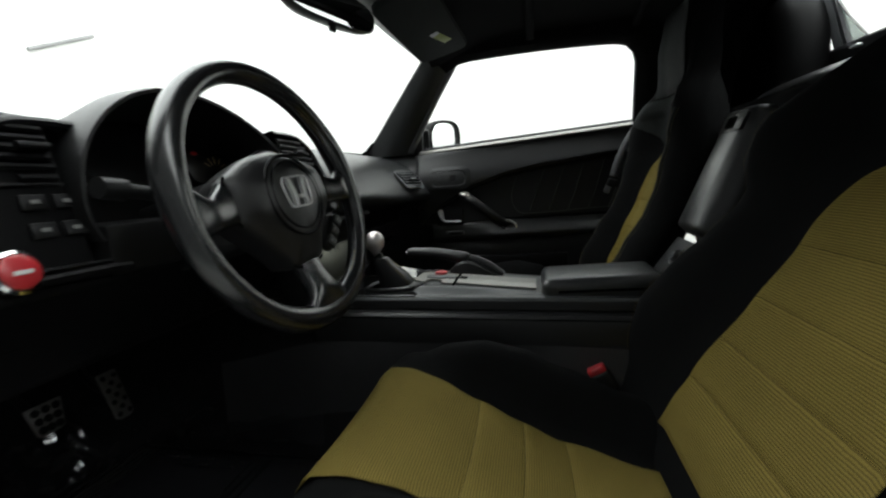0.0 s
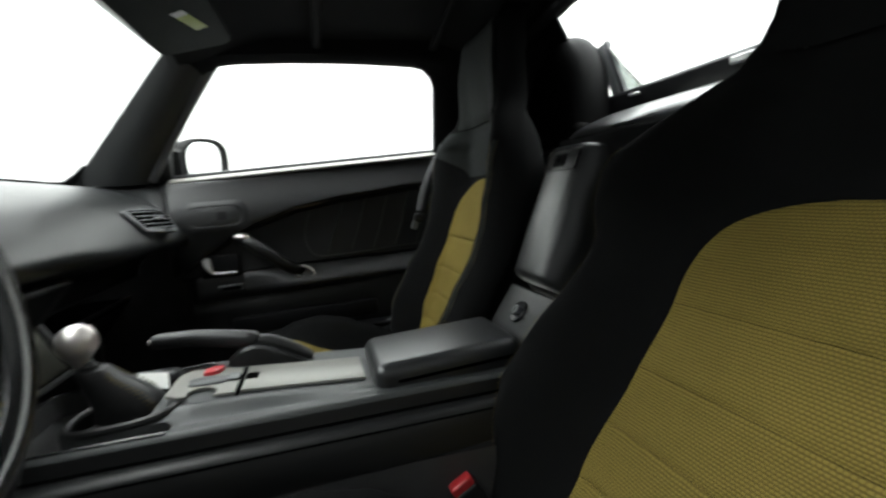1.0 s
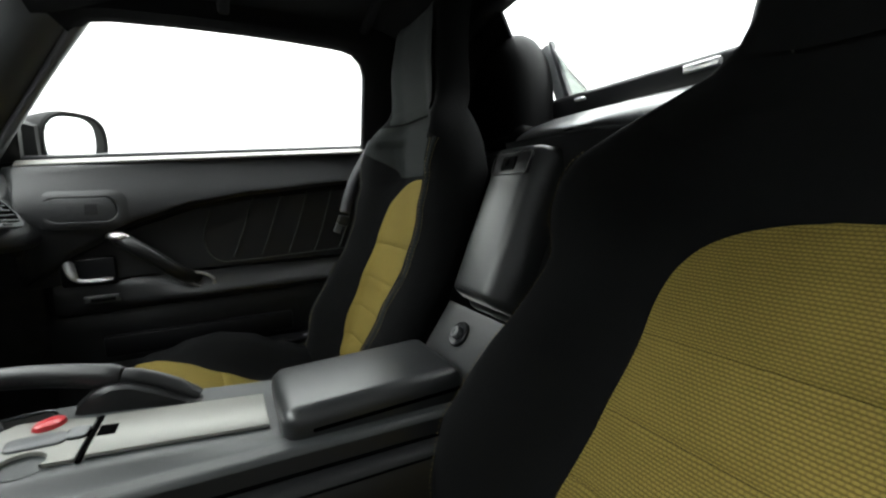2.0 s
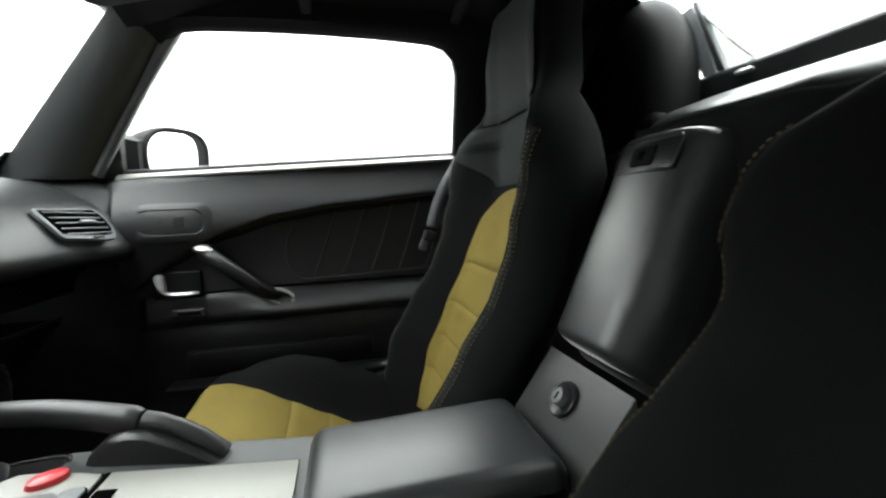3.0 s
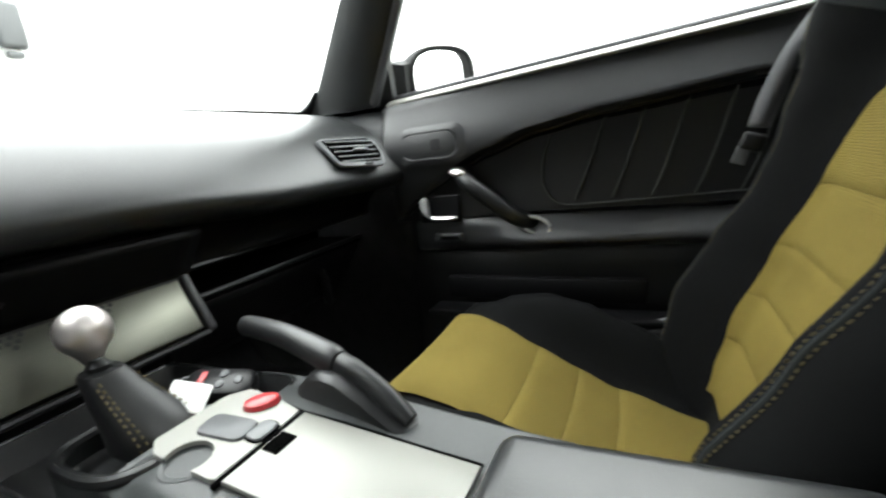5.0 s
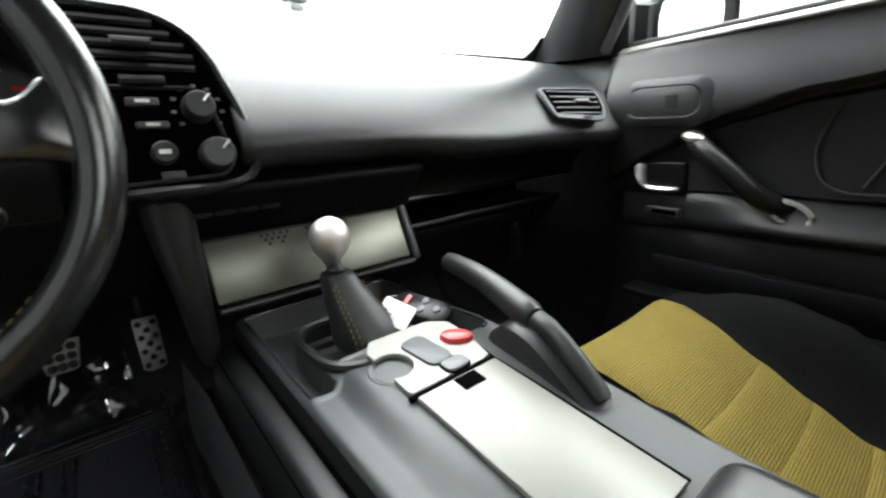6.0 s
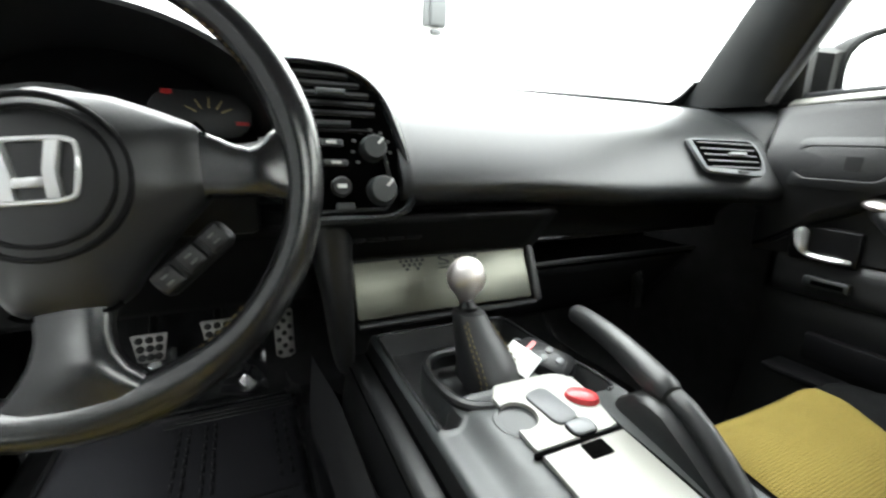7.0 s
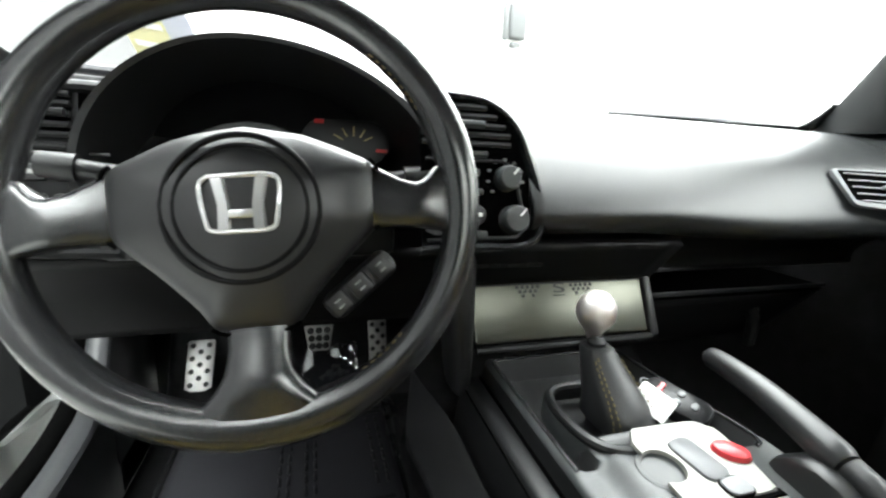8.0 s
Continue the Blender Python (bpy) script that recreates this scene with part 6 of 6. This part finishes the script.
def back_crest(z, driver):
    return back_half(z, True) - 0.013 if driver else min(lerp(CREST, z), back_half(z, False) - 0.02)


def back_y(u, z, driver=False):
    """The front of the seat back: forward distance at half width u and height z."""
    a, w, c = abs(u), back_half(z, driver), back_crest(z, driver)
    inner = 0.137 if driver else 0.095
    k = smooth(min(inner if z < 0.8 else 0.06, c * 0.6), c, a)
    y = lerp(SPINE, z) + lerp(RIDGE_DRIVER if driver else RIDGE, z) * k
    if a > c:
        t = min(1, (a - c) / max(1e-4, w - c))
        y -= (0.03 if driver else 0.06) * (1 - math.sqrt(max(0, 1 - t * t)))
    return y


CUSH = [(-0.20, 0.205), (-0.14, 0.215), (-0.03, 0.238), (0.03, 0.268), (0.09, 0.300), (0.155, 0.332), (0.205, 0.346), (0.240, 0.345), (0.262, 0.325), (0.272, 0.295)]
CRIDGE = [(-0.20, 0.06), (-0.13, 0.070), (-0.05, 0.090), (0.02, 0.095), (0.09, 0.075), (0.155, 0.036), (0.20, 0.006), (0.26, 0.0)]


def cush_z(u, y):
    a = abs(u)
    k = smooth(0.118, 0.185, a)
    z = lerp(CUSH, y) + lerp(CRIDGE, y) * k
    if a > 0.195:
        t = min(1, (a - 0.195) / 0.06)
        z -= 0.10 * (1 - math.sqrt(max(0, 1 - t * t)))
    return z


def build_seat(x0, y0, label, lean=0.0, driver=False, head=None, rows=(0.0, 0.014), top=0.7075):
    head = head or GREYCLOTH
    seat = thing("bucket_seat", (x0, y0 + 0.02, 0.09), label, "seat", "front seats")
    sh = Matrix.Translation((x0, y0, 0)) @ Matrix.Translation((0, -0.15, 0.25)) @ pose(0, 0, 0, lean, 0, 0) @ Matrix.Translation((0, 0.15, -0.25))
    flat = Matrix.Translation((x0, y0 + (0.015 if driver else 0.0), 0))
    # seat back: a closed loft, front from back_y, rounded shell behind
    rings = []
    zs = [0.20 + 0.0285 * k for k in range(31)] + [1.078, 1.085]
    for z in zs:
        w = back_half(z, driver)
        ring = [(w * math.sin(math.pi / 2 * q), back_y(w * math.sin(math.pi / 2 * q), z, driver), z) for q in [k / 22 - 1 for k in range(45)]]
        yb = lerp(SPINE, z) - (0.07 if driver else 0.08)
        ring += [(w * 0.985 * math.cos(math.pi * k / 12), yb + 0.090 * (1 - math.sin(math.pi * k / 12)), z) for k in range(1, 12)]
        rings.append(ring)
    part("backrest", Geo().loft(rings, True, sh), CLOTH, seat, "black cloth backrest with side bolsters", sharp=60)

    def back_patch(z0, z1, half, lift, nu=16, nv=12, m=sh):
        def fn(u, v):
            z = z0 + (z1 - z0) * v
            q = u * 2 - 1
            e = min(min(v, 1 - v) * (z1 - z0) / 0.010, (1 - abs(q)) * 8)
            x = half(z) * q
            return (x, back_y(x, z, driver) + lift * (0.72 + 0.28 * math.sqrt(min(1, max(0, e)))) - 0.002, z)

        return Geo().grid(nu, nv, fn, m=m)

    def ins_half(z):
        if driver:
            return (0.143 + 0.014 * smooth(0.55, 0.35, z)) * math.sqrt(max(0.0, 1 - max(0, (z - top + 0.110) / 0.1105) ** 3.4))
        return 0.118 * math.sqrt(max(0.0, 1 - max(0, (z - top + 0.1075) / 0.108) ** 3.2)) if z > top - 0.1075 else 0.118 + 0.006 * smooth(0.6, 0.45, z) - 0.012 * smooth(0.40, 0.25, z)

    cuts = [0.262, 0.345, 0.412, 0.482, 0.560, top]
    for a, b in zip(cuts, cuts[1:]):
        part("back_insert", back_patch(a + 0.0002, b - 0.0002, ins_half, 0.011, 24, 14 if b < top else 30), YELLOWBACK, seat, "mustard woven insert", sharp=70)
    # charcoal panel below the head and head panel; the driver's are blackened as shade
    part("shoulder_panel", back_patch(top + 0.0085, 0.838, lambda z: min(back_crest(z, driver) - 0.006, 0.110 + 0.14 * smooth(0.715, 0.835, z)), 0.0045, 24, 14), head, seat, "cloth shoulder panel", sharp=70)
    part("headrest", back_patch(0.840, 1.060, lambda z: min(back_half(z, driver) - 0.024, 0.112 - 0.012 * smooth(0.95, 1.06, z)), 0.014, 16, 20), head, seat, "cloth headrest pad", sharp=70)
    # double seam along each bolster
    for s in (-1, 1):
        for off in rows if (s > 0 or not driver) else ():
            pts = []
            for k in range(40):
                z = 0.28 + (0.47 if driver else 0.495) * k / 39
                u = back_crest(z, driver) + off if driver else (back_crest(z, driver) + 0.006 + off) * (1 - 0.05 * smooth(0.80, 0.86, z))
                pts.append(sh @ Vector((s * u, back_y(u, z, driver) + (0.0022 if driver else 0.0008), z)))
            part("seam", stitches(pts, 0.0008 if len(rows) > 1 else 0.0006, 0.0044, 0.0018), YELLOWTHREAD, seat, "double stitching")
        if not driver:
            zw = [0.28 + 0.495 * k / 39 for k in range(40)]
            uw = [(back_crest(z, False) + 0.013) * (1 - 0.05 * smooth(0.80, 0.86, z)) for z in zw]
            part("welt", Geo().tube([sh @ Vector((s * u, back_y(u, z) - 0.0012, z)) for u, z in zip(uw, zw)], 0.0034, 8), GREYCLOTH, seat, "charcoal welt along the bolster")
        part("seam", Geo().tube([sh @ Vector((s * (0.080 + 0.02 * math.sin(k / 14 * 3.1)), back_y(0.085, 0.84 + 0.20 * k / 14) + 0.001, 0.84 + 0.20 * k / 14)) for k in range(15)], 0.0014, 6), GREYTHREAD, seat)

    # cushion
    rings = []
    ys_ = [-0.20 + 0.018 * k for k in range(26)] + [0.262, 0.270]
    for y in ys_:
        w = 0.255 - 0.035 * smooth(0.10, 0.27, y) - 0.03 * smooth(0.24, 0.275, y)
        ring = []
        for q in [k / 22 - 1 for k in range(45)]:
            u = w * math.sin(math.pi / 2 * q)
            ring.append((u, y, cush_z(u, y)))
        zb = 0.13
        ring += [(w * 0.96 * math.cos(math.pi * k / 8), y, zb + 0.03 * (1 - math.sin(math.pi * k / 8))) for k in range(1, 8)]
        rings.append(ring)
    part("cushion", Geo().loft(rings, True, flat), CLOTH, seat, "black cloth cushion with side bolsters", sharp=60)
    ycuts = [-0.165, -0.035, 0.027, 0.092, 0.268]
    for a, b in zip(ycuts, ycuts[1:]):

        def fn(u, v):
            y = a + 0.0002 + (b - a - 0.0004) * v
            q = u * 2 - 1
            half = 0.119 + 0.017 * smooth(0.1, 0.25, y) - 0.02 * smooth(-0.05, -0.16, y)
            e = min(v * (b - a), (1 - v) * (b - a), (1 - abs(q)) * half) / 0.014
            x = half * q
            return (x, y - 0.006 * (1 - q * q), cush_z(x, y) + 0.011 * (0.62 + 0.38 * math.sqrt(min(1, max(0, e)))) - 0.002)

        part("cushion_insert", Geo().grid(26, 18, fn, m=flat), YELLOWSEAT, seat, "mustard woven insert", sharp=70)
    # rails and side cover
    for s in (-1, 1):
        part("rail", Geo().box((x0 + s * 0.19, y0 + 0.0, 0.105), (0.035, 0.46, 0.035), 0.006), PLASTIC, seat)
        part("side_cover", Geo().box((x0 + s * 0.235, y0 - 0.09, 0.165), (0.03, 0.26, 0.085), 0.012, 3), PLASTIC, seat)
    # hinge links between cushion and back, on the door's side
    so_ = 1 if x0 > 0 else -1
    for dz, r in ((0.0, 0.004), (-0.020, 0.0055)):
        part("hinge_link", Geo().tube(bend([(x0 + so_ * 0.222, y0 - 0.045, 0.312 + dz), (x0 + so_ * 0.224, y0 - 0.10, 0.322 + dz), (x0 + so_ * 0.226, y0 - 0.155, 0.343 + dz)], 12), r, 8), MIDGREY, seat, "grey hinge link")
    return seat


PSX, DSX = 0.362, 2 * XC - 0.362
build_seat(PSX, 0.0, "black passenger bucket seat with mustard woven inserts")
# black cloth for the driver's head panels: that side's shade put into the colour
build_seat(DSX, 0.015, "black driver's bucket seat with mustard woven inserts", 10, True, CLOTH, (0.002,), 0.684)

# ---- seat belts ----
bl = thing("seat_belt", (0.62, -0.28, 0.79), "grey webbing seat belt hanging beside the passenger seat", "seat belt")


def strap(path, w, n):
    """A flat strap: path points, half width across n."""
    pts = bend(path, 24)
    nn = Vector(n)
    return Geo().grid(1, 24, lambda u, v: pts[round(v * 24)] + nn * (w * (u * 2 - 1)))


part("webbing", strap([(0.632, -0.335, 0.84), (0.626, -0.312, 0.795), (0.610, -0.270, 0.735), (0.600, -0.242, 0.675), (0.594, -0.228, 0.632)], 0.014, (0.25, 0.93, 0.2)), BELT, bl, thick=0.0025)
tgm = Matrix.Translation((0.592, -0.222, 0.612)) @ pose(0, 0, 0, 20, 0, 0)
part("tongue_cover", Geo().box((0, 0, 0), (0.014, 0.032, 0.026), 0.006, 3, tgm), PLASTIC, bl)
part("tongue", Geo().box((0.0, 0.008, -0.022), (0.005, 0.018, 0.026), 0.0015, 2, tgm), MIDGREY, bl, "dull metal belt tongue")
for x, y, z in ((-0.152, -0.072, 0.300), (2 * XC + 0.118, -0.055, 0.262)):
    bk_ = thing("belt_buckle", (x, y, 0.20), "black seat belt buckle with a red release button", "belt buckle", "belt buckles")
    b_m = Matrix.Translation((x, y, z)) @ pose(0, 0, 0, -28, 0, 0)
    part("body", Geo().box((0, 0, -0.035), (0.022, 0.036, 0.075), 0.006, 3, b_m), PLASTIC, bk_)
    part("button", Geo().box((0, 0.0, 0.006), (0.018, 0.032, 0.014), 0.004, 3, b_m), RED, bk_, "red release button")
    part("stalk", Geo().tube([b_m @ Vector((0, 0, -0.06)), (x, y - 0.02, 0.11)], 0.008, 8), PLASTIC, bk_)
